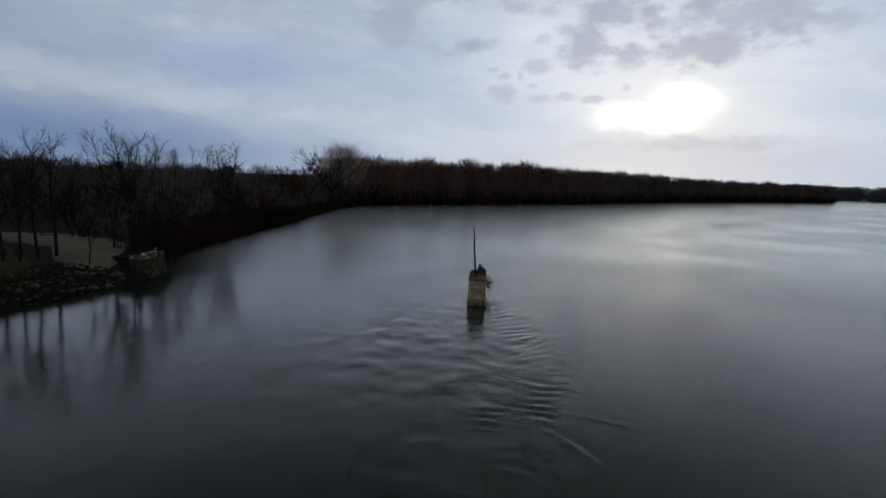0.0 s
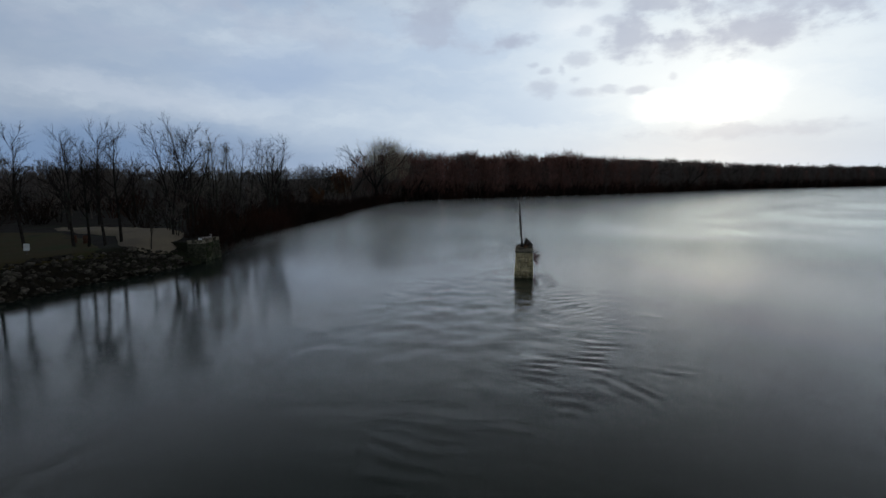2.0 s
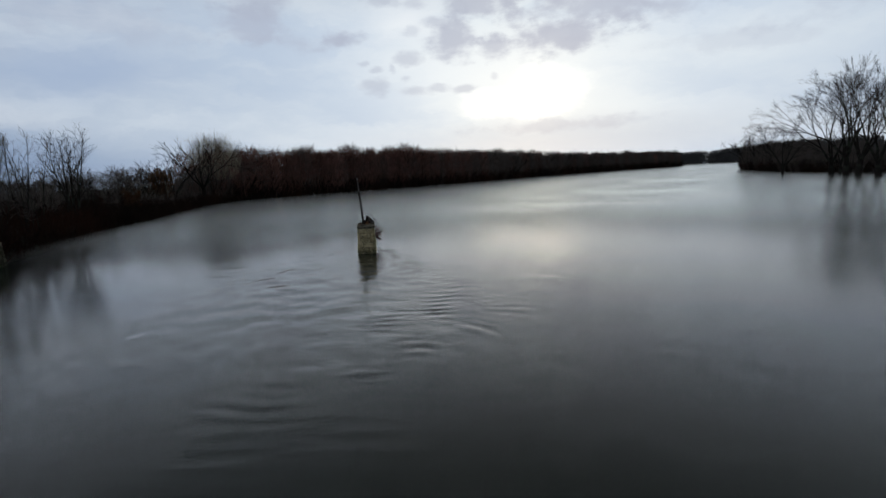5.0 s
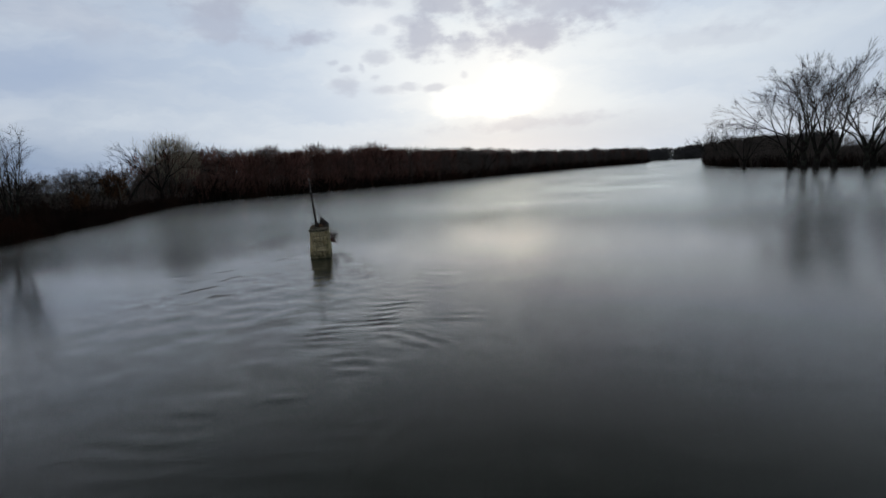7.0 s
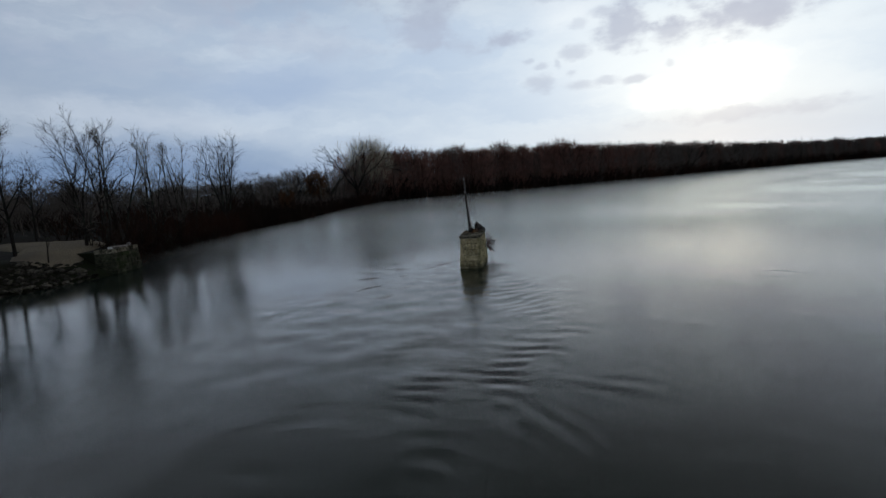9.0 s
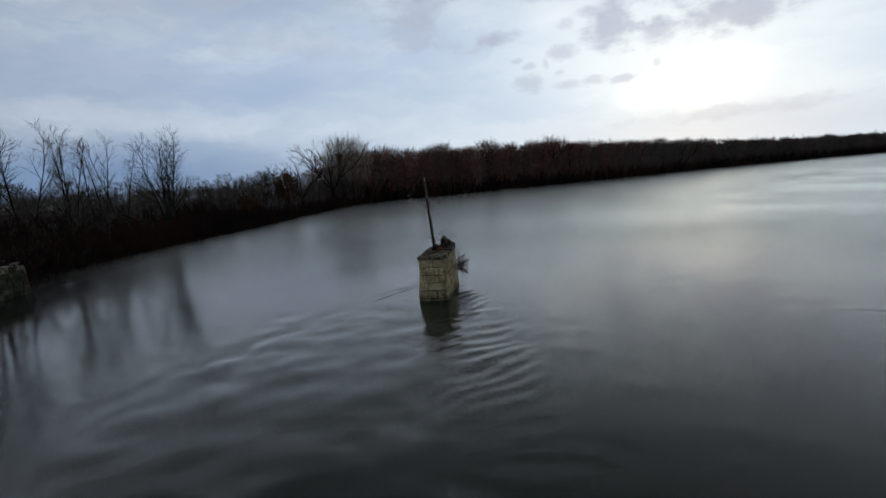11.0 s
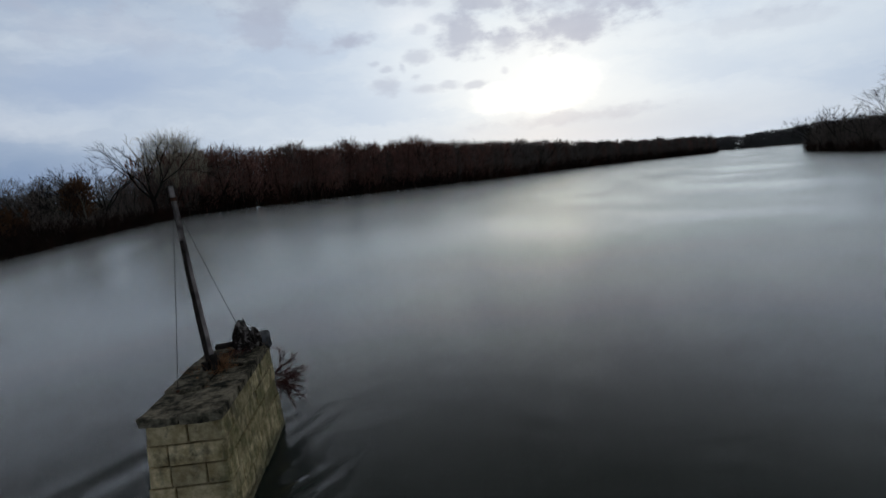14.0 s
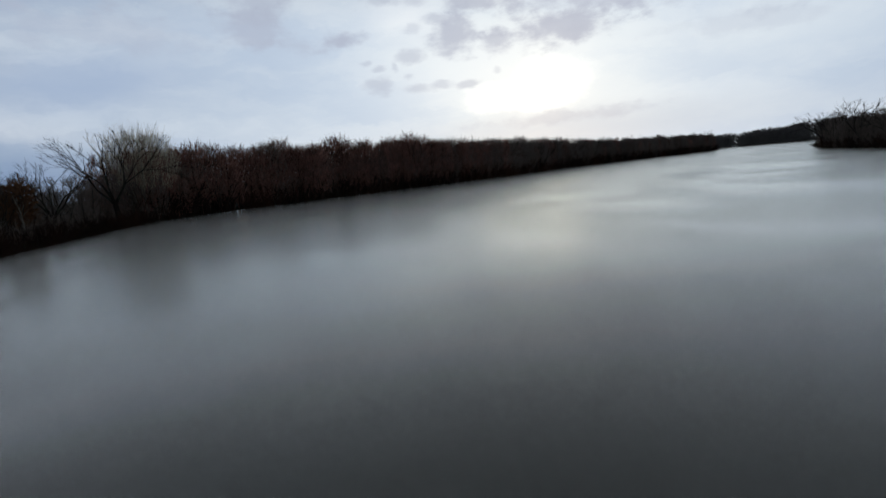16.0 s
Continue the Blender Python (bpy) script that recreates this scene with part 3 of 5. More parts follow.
def land_height(x, y):
    d = shore_distance(x, y)
    d = d + 0.7 * ripple(x, y)
    top = np.where((np.asarray(x) < 0) & (np.asarray(y) < 14), 2.25, np.where(np.asarray(x) < 0, 1.5, 0.9))
    up = top * np.clip(d / 4.5, 0, 1) ** 0.8
    down = np.maximum(d * 0.45, -2.5)
    return np.where(d > 0, up + 0.10 * ripple(x * 1.7, y * 1.7) * np.clip(d / 4, 0, 1), down)


def ground_at(x, y):
    return float(land_height(np.array([x]), np.array([y]))[0])


def steps(*pieces):
    """Grid lines: pieces of (from, to, step)."""
    out = [np.arange(a, b, s) for a, b, s in pieces]
    return np.append(np.concatenate(out), pieces[-1][1])


gx = steps((-4500, -900, 600), (-900, -300, 60), (-300, -90, 10), (-90, -30, 1.0), (-30, 150, 6), (150, 240, 2.5), (240, 640, 10), (640, 1000, 40), (1000, 4500, 500))
gy = steps((-4500, -600, 600), (-600, -80, 20), (-80, -30, 3), (-30, 60, 1.0), (60, 280, 2.5), (280, 1000, 10), (1000, 4500, 500))
GX, GY = np.meshgrid(gx, gy)
ground = tagged(new("ground", grid_mesh("ground", gx, gy, land_height(GX, GY), GROUND)), "dark muddy river bank with brown leaf litter", "ground", kind="structure")

# the water, with the wake that the current draws behind the pier


def swirl(x, y, seed, size):
    """Smooth uneven values about -1 to 1, changing over some metres."""
    q = np.random.default_rng(seed)
    out = 0
    for k in range(6):
        a, p = q.uniform(0, 6.283), q.uniform(0, 6.283)
        f = 6.283 / (size * q.uniform(0.6, 1.6))
        out = out + np.sin(f * (math.cos(a) * x + math.sin(a) * y) + p + 1.2 * np.sin(f * 0.6 * (math.cos(a + 2) * x + math.sin(a + 2) * y)))
    return out / 3.4


def wake(x, y):
    z = np.zeros_like(x)
    s = 5.6 - y                                       # metres downstream of the pier's nose
    sp = np.clip(s, 0, None)
    n1, n2, n3 = swirl(x, y, 1, 5.0), swirl(x, y, 2, 2.4), swirl(x, y, 3, 9.0)
    some = np.clip(0.5 + 0.9 * swirl(x, y, 4, 3.2), 0, 1.4)
    # the long ragged arm on the far side
    arm = -0.2 - 4.3 * np.sqrt(sp / 7.0) - 0.10 * sp
    off = x - arm + 0.35 * n1 * np.clip(sp / 8.0, 0, 1)
    fade = np.exp(-sp / 24.0) * (s > 0) * (0.45 + 0.55 * np.clip(some, 0, 1))
    z += 0.025 * fade * np.exp(-(off / 0.5) ** 2) - 0.016 * fade * np.exp(-((off - 0.9) / 0.6) ** 2)
    z += 0.012 * fade * np.sin(off * 4.1 + 1.2 * n2) * np.exp(-((off - 2.0) / 2.2) ** 2)
    # feathered crests beside the pier
    lane = 1.75 + 0.16 * sp
    near = np.exp(-((x - lane - 0.3) / 0.8) ** 2) * np.exp(-((s - 4.5) / 5.5) ** 2) * (s > 0)
    z += 0.036 * near * (0.3 + 0.7 * some) * np.sin(8.0 * (0.80 * (x - 1.7) + 0.60 * (5.5 - y)) + 1.1 * np.sin(x * 1.7 + 0.6 * y) + 1.3 * n2)
    tail = np.exp(-((x - lane) / 1.9) ** 2) * np.exp(-((s - 14.0) / 6.0) ** 2)
    z += 0.022 * tail * (0.3 + 0.7 * some) * np.sin(6.6 * (0.65 * x - 0.76 * y) + 2.0 * n1 + 0.8 * n2)
    # broken arcs of short waves farther down
    r = np.hypot(x - 0.3 - 0.8 * n3, (y + 31.0) * 1.0) + 0.35 * n1
    arcs = np.exp(-((x - 4.6) / 4.2) ** 2) * np.exp(-((y + 24.0) / 6.5) ** 2)
    z += 0.021 * arcs * np.clip(some * 1.4 - 0.35, 0, 1.3) * np.sin(6.4 * r + 0.8 * n2)
    left = np.exp(-((x + 1.0) / 5.0) ** 2) * np.exp(-((y + 33.0) / 5.5) ** 2)
    z += 0.013 * left * np.clip(some - 0.25, 0, 1) * np.sin(6.6 * (0.25 * x + y) + 2.0 * n1)
    eddies = np.exp(-((x + 2.0) / 8.0) ** 2) * np.exp(-((y + 13.0) / 15.0) ** 2)
    z += 0.030 * eddies * n1 * (0.4 + 0.6 * some) + 0.017 * eddies * n2
    z += 0.0030 * some * n2 + 0.004 * n3
    # a faint ruffled streak in midstream
    u, v = (x - 21.4) * 0.86 - (y + 5.6) * 0.51, (x - 21.4) * 0.51 + (y + 5.6) * 0.86
    z += 0.03 * np.exp(-(u / 1.6) ** 2 - (v / 0.35) ** 2) * np.sin(9 * v + 1.5 * np.sin(2.2 * u))
    edge = np.clip(np.minimum(np.minimum(x + 24, 26 - x), np.minimum(y + 44, 14 - y)) / 4.0, 0, 1)
    return z * edge


wx = steps((-700, -60, 40), (-60, -24, 3), (-24, 26, 0.22), (26, 62, 3), (62, 900, 40))
wy = steps((-600, -44, 20), (-44, 14, 0.22), (14, 62, 3), (62, 1250, 40))
WX, WY = np.meshgrid(wx, wy)
tagged(new("water", grid_mesh("water", wx, wy, wake(WX, WY), WATER)), "calm grey river water with soft ripples", "water", kind="structure")

# four thin see-through sheets stand in for low mist over the river, thinning out towards the pier
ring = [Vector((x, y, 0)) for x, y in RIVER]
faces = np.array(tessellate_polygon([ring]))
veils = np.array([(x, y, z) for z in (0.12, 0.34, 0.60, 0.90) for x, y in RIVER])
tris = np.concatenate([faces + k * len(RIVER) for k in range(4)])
tagged(new("mist", mesh_of("mist", veils, tris, MIST)), "see-through white sheets standing in for river mist", "mist", kind="stuff")

# ---- the old bridge pier ----
FOOT = [(-0.03, -0.12), (1.72, -0.16), (1.72, 4.5), (0.92, 6.1), (0.10, 4.7)]
HEAD = [(0.11, 0.10), (1.60, 0.04), (1.60, 4.4), (0.90, 5.85), (0.18, 4.6)]
PIER_TOP, COURSES, FOOT_Z = 2.36, 6, -0.30


def outline(z):
    f = (z - FOOT_Z) / (PIER_TOP - FOOT_Z)
    return [Vector((a[0] + (b[0] - a[0]) * f, a[1] + (b[1] - a[1]) * f, z)) for a, b in zip(FOOT, HEAD)]


def stone_block(rng, a0, b0, a1, b1, depth, proud, gap=0.017):
    """A dressed block: a0-b0 its lower, a1-b1 its upper outer edge; arrises worn back."""
    a0, b0, a1, b1 = (Vector(p) for p in (a0, b0, a1, b1))
    e, up = (b0 - a0).normalized(), (a1 - a0).normalized()
    out = e.cross(up).normalized()
    if e.length == 0:
        return None
    a0, b0, a1, b1 = a0 + e * gap + up * gap, b0 - e * gap + up * gap, a1 + e * gap - up * gap, b1 - e * gap - up * gap
    c = 0.014
    jig = lambda: out * rng.uniform(-0.010, 0.010) + e * rng.uniform(-0.006, 0.006) + up * rng.uniform(-0.006, 0.006)
    outer = [p + out * proud for p in (a0, b0, b1, a1)]
    mid = (a0 + b0 + a1 + b1) / 4 + out * (proud + 0.012)
    face = [p + (mid - p).normalized() * c * 1.5 + out * (0.016 + rng.uniform(0, 0.008)) + jig() for p in outer]
    rim = [p + jig() * 0.6 for p in outer]
    back = [p - out * depth for p in outer]
    verts = face + rim + back
    faces = [(0, 1, 2, 3)]
    for k in range(4):
        n = (k + 1) % 4
        faces += [(k, 4 + k, 4 + n, n)[::-1], (4 + k, 8 + k, 8 + n, 4 + n)[::-1]]
    faces.append((11, 10, 9, 8))
    return verts, faces


def block_mesh(name, shape, mat):
    me = bpy.data.meshes.new(name)
    me.from_pydata([tuple(v) for v in shape[0]], [], shape[1])
    me.materials.append(mat)
    me.update()
    return me


def make_pier():
    rng = random.Random(5)
    pier = tagged(new("bridge_pier"), "ruined pale limestone bridge pier standing in the river", "pier")
    # rubble heart behind the facing blocks
    bm = bmesh.new()
    lo = [bm.verts.new(p.lerp(Vector((0.85, 2.6, p.z)), 0.10)) for p in outline(FOOT_Z - 1.2)]
    hi = [bm.verts.new(p.lerp(Vector((0.85, 2.6, p.z)), 0.10)) for p in outline(PIER_TOP - 0.02)]
    bm.faces.new(hi)
    for k in range(5):
        bm.faces.new((lo[k], lo[(k + 1) % 5], hi[(k + 1) % 5], hi[k]))
    part("core", from_bm("core", bm, MORTAR), pier, "dark mortar core between the blocks")
    step = (PIER_TOP - FOOT_Z) / COURSES
    for c in range(COURSES):
        z0 = FOOT_Z + c * step
        low, high = outline(z0), outline(z0 + step)
        for k in range(5):
            n = (k + 1) % 5
            length = (low[n] - low[k]).length
            if k == 0:
                cuts = [0.0, (0.42, 0.66, 0.34, 0.58, 0.30, 0.55)[c] + rng.uniform(-0.04, 0.04), 1.0] if c != 3 else [0.0, 0.27, 0.72, 1.0]
            else:
                cuts, at = [0.0], rng.uniform(0.4, 0.7) if c % 2 else rng.uniform(0.8, 1.1)
                while at < length - 0.4:
                    cuts.append(at / length)
                    at += rng.uniform(1.0, 1.7)
                cuts.append(1.0)
            for f, g in zip(cuts, cuts[1:]):
                shape = stone_block(rng, low[k].lerp(low[n], f), low[k].lerp(low[n], g), high[k].lerp(high[n], f), high[k].lerp(high[n], g),
                                    0.22, rng.uniform(-0.022, 0.020))
                part("stone_block", block_mesh("stone_block", shape, STONE), pier)
    # coping: worn slabs, each a little out of level
    slabs = [[(0.03, -0.02), (0.82, -0.06), (0.80, 1.30), (0.0, 1.30)], [(0.84, -0.10), (1.67, -0.06), (1.65, 1.25), (0.82, 1.28)],
             [(0.0, 1.33), (0.80, 1.33), (0.83, 2.75), (0.04, 2.80)], [(0.83, 1.31), (1.67, 1.28), (1.65, 2.62), (0.86, 2.74)],
             [(0.0, 2.83), (0.84, 2.78), (0.86, 4.05), (0.05, 4.20)], [(0.87, 2.77), (1.65, 2.65), (1.64, 3.95), (0.89, 4.03)],
             [(0.06, 4.23), (0.88, 4.07), (0.92, 5.98), (0.12, 4.78)], [(0.91, 4.06), (1.64, 3.98), (1.63, 4.50), (0.95, 5.98)]]
    for q, s in enumerate(slabs):
        bm = bmesh.new()
        top = 2.56 + rng.uniform(-0.035, 0.03) + (0.03 if q == 5 else -0.07 if q >= 6 else 0)
        lo = [bm.verts.new((x, y, 2.363)) for x, y in s]
        hi = [bm.verts.new((x + rng.uniform(-.02, .02), y + rng.uniform(-.02, .02), top + rng.uniform(-0.03, 0.03))) for x, y in s]
        bm.faces.new(lo)
        bm.faces.new(hi)
        for k in range(4):
            bm.faces.new((lo[k], lo[(k + 1) % 4], hi[(k + 1) % 4], hi[k]))
        bmesh.ops.recalc_face_normals(bm, faces=bm.faces[:])
        bmesh.ops.bevel(bm, geom=bm.edges[:], offset=0.025, segments=2, affect="EDGES", profile=0.6)
        bmesh.ops.subdivide_edges(bm, edges=[e for e in bm.edges if e.calc_length() > 0.3], cuts=3, use_grid_fill=True)
        for v in bm.verts:
            v.co += Vector((0, 0, 1)) * (noise.noise(v.co * 2.3) * 0.030) + noise.noise_vector(v.co * 5.0) * 0.020
        part("coping_slab", from_bm("coping_slab", bm, COPING), pier, "weathered coping slab")
    return pier


make_pier()


def make_pole():
    """The leaning squared timber with its two stay wires."""
    pole = tagged(new("timber_mast"), "tall weathered grey timber mast leaning on the pier", "pole")
    bm = bmesh.new()
    foot, tip = Vector((0.64, 2.65, 2.50)), Vector((0.285, 2.79, 7.10))
    axis = (tip - foot).normalized()
    right = axis.cross(Vector((0.55, 0.83, 0))).normalized()
    fwd = right.cross(axis)
    rings, n = [], 14
    for i in range(n + 1):
        f = i / n
        w = 0.100 - 0.052 * f
        c = foot.lerp(tip, f) + right * 0.03 * math.sin(f * 3.0)
        ring = []
        for a, b in ((-1, -.78), (-.78, -1), (.78, -1), (1, -.78), (1, .78), (.78, 1), (-.78, 1), (-1, .78)):
            p = c + right * a * w + fwd * b * w * 0.85
            ring.append(bm.verts.new(p + noise.noise_vector(p * 3.1) * 0.012))
        rings.append(ring)
    for r0, r1 in zip(rings, rings[1:]):
        for k in range(8):
            bm.faces.new((r0[k], r0[(k + 1) % 8], r1[(k + 1) % 8], r1[k]))
    bm.faces.new(rings[0])
    bm.faces.new(rings[-1])
    mast = from_bm("mast", bm, TIMBER)
    mast.materials.append(CHAR_AND_SHADE)
    for f in mast.polygons:                           # the downstream side's shade is painted black, but for the bleached head
        f.material_index = 1 if f.normal.dot(fwd) < -0.45 and f.center.z < 5.7 else 0
    part("mast", mast, pole)
    # iron band at the head, bolts half way up
    bm = bmesh.new()
    m = Matrix.Translation(foot.lerp(tip, 0.93)) @ axis.to_track_quat("Z", "Y").to_matrix().to_4x4()
    bmesh.ops.create_cone(bm, cap_ends=False, segments=12, radius1=0.074, radius2=0.072, depth=0.09, matrix=m)
    part("iron_band", from_bm("iron_band", bm, IRON), pole, "rusty iron band")
    for f in (0.58, 0.65, 0.72):
        bm = bmesh.new()
        m = Matrix.Translation(foot.lerp(tip, f) + right * 0.10) @ right.to_track_quat("Z", "Y").to_matrix().to_4x4()
        bmesh.ops.create_cone(bm, cap_ends=True, segments=8, radius1=0.018, radius2=0.018, depth=0.12, matrix=m)
        part("bolt", from_bm("bolt", bm, IRON), pole, "rusty bolt end")
    for f, end, sag in ((0.95, Vector((0.32, 1.30, 2.56)), 0.02), (0.90, Vector((0.98, 4.45, 2.66)), 0.04)):
        b = Branches()
        a = foot.lerp(tip, f)
        b.tube([a.lerp(end, q / 12) - Vector((0, 0, sag * math.sin(math.pi * q / 12))) for q in range(13)], 0.007, 0.007, 5)
        part("stay_wire", mesh_of("stay_wire", *b.arrays(), CHAR_AND_SHADE), pole, "thin taut stay wire")
        bm = bmesh.new()
        bmesh.ops.create_uvsphere(bm, u_segments=8, v_segments=5, radius=0.045, matrix=Matrix.Translation(end) @ Matrix.Diagonal((1, 1, 0.8, 1)))
        part("anchor", from_bm("anchor", bm, IRON), pole, "rusty anchor eye in the coping")
    # broken timber socket round the foot
    rng = random.Random(3)
    for k in range(5):
        bm = bmesh.new()
        a = k * 1.26 + 0.4
        h = rng.uniform(0.22, 0.5)
        m = pose(0.64 + 0.17 * math.cos(a), 2.62 + 0.17 * math.sin(a), 2.50, rng.uniform(-8, 8), rng.uniform(-8, 8), math.degrees(a))
        box(bm, (-0.035, -0.085, 0), (0.035, 0.085, h), m, 0.012)
        part("socket_stave", from_bm("socket_stave", bm, CHAR_AND_SHADE), pole, "blackened broken stave at the foot")


make_pole()


def make_debris():
    """Blackened stump and drift wood on the upstream end, with a loose plank."""
    rng = np.random.default_rng(8)
    stump = tagged(new("burnt_stump"), "blackened tangled stump of drift wood on the pier top", "stump")
    for x, y, r, h, lean in ((1.04, 4.10, 0.16, 0.78, -0.02), (1.28, 4.26, 0.12, 0.50, 0.03), (1.14, 3.92, 0.16, 0.26, 0.02)):
        bm = bmesh.new()                              # a fluted, twisted trunk with a broken crown
        rings = []
        for q in range(13):
            f = q / 12
            ring = []
            for k in range(20):
                a = k * math.pi / 10
                flute = 1 + 0.22 * math.sin(5 * a + 2.2 * f) + 0.10 * math.sin(9 * a - 1.5 * f)
                w = r * flute * (1.35 - 0.75 * f + 0.55 * math.sin(f * 3.0))
                crown = (0.10 * math.sin(7 * a) + 0.07 * math.sin(11 * a + 1)) * f ** 3
                p = Vector((x + w * math.cos(a) * 0.9 + lean * f, y + w * math.sin(a) * 1.25, 2.46 + h * f + crown))
                ring.append(bm.verts.new(p + noise.noise_vector(p * 7.0) * 0.030))
            rings.append(ring)
        for r0, r1 in zip(rings, rings[1:]):
            for k in range(20):
                bm.faces.new((r0[k], r0[(k + 1) % 20], r1[(k + 1) % 20], r1[k]))
        bm.faces.new(rings[-1])
        part("trunk", from_bm("trunk", bm, DRIFT), stump, "black twisted wood with wet glints painted pale")
    b = Branches()
    for k in range(46):                               # splinters and roots that hug the trunks
        a, q = rng.uniform(0, 6.28), rng.uniform(0.10, 0.24)
        p = np.array([1.14 + q * math.cos(a), 4.12 + q * math.sin(a) * 1.4, 2.50 + rng.uniform(0, 0.2)])
        b.tube(bend(rng, p, (rng.normal(0, 0.22), rng.normal(0, 0.22), 1), rng.uniform(0.2, 0.5), 6, 0.35, 0.04), rng.uniform(0.014, 0.034), 0.010, 5)
    for k in range(8):
        p = np.array([1.30 + rng.normal(0, 0.05), 4.32 + rng.normal(0, 0.10), 2.52])
        b.tube(bend(rng, p, (rng.normal(0, 0.10), rng.normal(0, 0.10), 1), rng.uniform(0.35, 0.62), 4, 0.10, 0.05), rng.uniform(0.018, 0.032), 0.012, 5)
    part("root_tangle", mesh_of("root_tangle", *b.arrays(), DRIFT, True), stump)
    bm = bmesh.new()
    box(bm, (-0.22, -0.30, 0), (0.22, 0.30, 0.42), pose(1.42, 4.62, 2.34, 2, -4, 14), 0.07)
    bmesh.ops.subdivide_edges(bm, edges=[e for e in bm.edges if e.calc_length() > 0.15], cuts=2, use_grid_fill=True)
    for v in bm.verts:
        v.co += noise.noise_vector(v.co * 3.5) * 0.05
    tagged(new("fallen_block", from_bm("fallen_block", bm, BASALT)), "rounded dark grey stone block on the pier's upstream end", "stone block")
    bm = bmesh.new()
    box(bm, (-0.34, -0.09, 0), (0.34, 0.09, 0.11), pose(0.52, 4.42, 2.53, 2, -3, 10), 0.012)
    tagged(new("loose_plank", from_bm("loose_plank", bm, CHAR_AND_SHADE)), "dark loose plank lying across the pier top", "plank")
    for name, x, y, n, size, mat, label in (("dead_weeds", 0.84, 2.72, 150, 0.34, DEADGRASS, "rust-brown dead weeds round the mast foot"),
                                            ("dead_weeds", 1.05, 3.45, 110, 0.24, REDTWIG, "dark red dead weeds before the stump"),
                                            ("dead_weeds", 0.30, 3.60, 60, 0.22, TWIG_GREY, "grey dead grass on the far coping edge"),
                                            ("dead_weeds", 0.25, 2.55, 40, 0.22, DEADGRASS, "rust-brown dead weeds on the coping edge"),
                                            ("dead_weeds", 1.50, 4.35, 40, 0.20, TWIG_GREY, "grey dead weeds on the broken coping")):
        b = Branches()
        base = np.stack([x + rng.normal(0, 0.13, n), y + rng.normal(0, 0.18, n), np.full(n, 2.53)], -1)
        tip = base + np.stack([rng.normal(0, 0.10, n), rng.normal(0, 0.10, n), rng.uniform(0.4, 1.1, n) * size], -1)
        b.cones(base, tip, 0.007)
        tagged(new(name, mesh_of(name, *b.arrays(), mat)), label, "weeds", "weeds on the pier", kind="stuff")
    lumps = []
    for _ in range(260):
        x, y = rng.normal(0.85, 0.22), rng.normal(3.1, 0.55)
        if 0.15 < x < 1.55:
            lumps.append((x, y, 2.565 + rng.uniform(-0.02, 0.02)))
    leaf = np.array([(-1, 0, 0), (0, -0.5, 0.25), (1, 0, 0.05), (0, 0.5, 0.3)]) * 0.055
    leaves = [(leaf * rng.uniform(0.6, 1.3, 3), np.array([(0, 1, 2), (0, 2, 3)])) for _ in range(6)]
    tagged(new("leaf_litter", mesh_of("leaf_litter", *merged(leaves, lumps, rng, (0.7, 1.5)), DEADGRASS)), "rust-brown leaf litter caught on the pier top", "leaves", kind="stuff")
    # the shrub that grows out of the wall
    shrub = tagged(new("wall_shrub"), "leafless dark red shrub growing out of the pier wall", "shrub")
    b, c, tb, tt = Branches(), Branches(), [], []
    for k in range(30):
        w = np.array([1.0, rng.normal(0.1, 0.7), rng.normal(0.15, 0.6)])
        stem = bend(rng, (1.58, 4.75 + rng.normal(0, 0.12), 1.30 + rng.normal(0, 0.15)), w / np.linalg.norm(w), rng.uniform(0.45, 1.05), 5, 0.18, 0.02)
        b.tube(stem, 0.014, 0.005, 4)
        for j in range(34):
            p, d = along(stem, rng.uniform(0.25, 1))
            tb.append(p)
            tt.append(p + side_way(rng, d, rng.uniform(0.3, 1.0)) * rng.uniform(0.12, 0.38))
    c.cones(tb, tt, 0.007)
    part("stem", mesh_of("stem", *b.arrays(), REDTWIG), shrub)
    part("twig_spray", mesh_of("twig_spray", *c.arrays(), REDTWIG), shrub)


make_debris()

# ---- the left bank: park, abutment, rip-rap ----


def flat_patch(name, poly, lift, mat, label, category, n=60):
    """A gently domed patch of ground inside a ring of corners, draped over the land."""
    c = np.mean(poly, 0)
    ring = []
    for k in range(len(poly)):
        a, b = np.array(poly[k]), np.array(poly[(k + 1) % len(poly)])
        ring += [a + (b - a) * f for f in np.linspace(0, 1, 6)[:-1]]
    ring = np.array(ring)
    v, t, m = [], [], len(ring)
    levels = np.linspace(0.02, 1.0, 14)
    for f in levels:
        p = c + (ring - c) * f
        if f == 1.0:
            p = p + 0.25 * np.stack([ripple(ring[:, 0] * 3, ring[:, 1] * 3), ripple(ring[:, 1] * 3, ring[:, 0] * 3)], -1)
        z = land_height(p[:, 0], p[:, 1]) + (lift * (1 - f ** 6) + 0.02 if f < 1.0 else -0.06)
        v.append(np.column_stack([p, z]))
    for i in range(len(levels) - 1):
        a = i * m + np.arange(m)
        b = i * m + (np.arange(m) + 1) % m
        t += [np.stack([a, a + m, b], -1), np.stack([b, a + m, b + m], -1)]
    t.append(np.stack([np.zeros(m - 2, int), np.arange(1, m - 1), np.arange(2, m)], -1))
    return tagged(new(name, mesh_of(name, np.concatenate(v), np.concatenate(t), mat, True)), label, category, kind="structure")


flat_patch("grass", [(-39.5, -3.5), (-41, -14), (-46, -30), (-75, -32), (-78, 10), (-60, 12), (-47, 2.5)], 0.02, GRASS, "short brown-green winter grass on the bank", "grass")
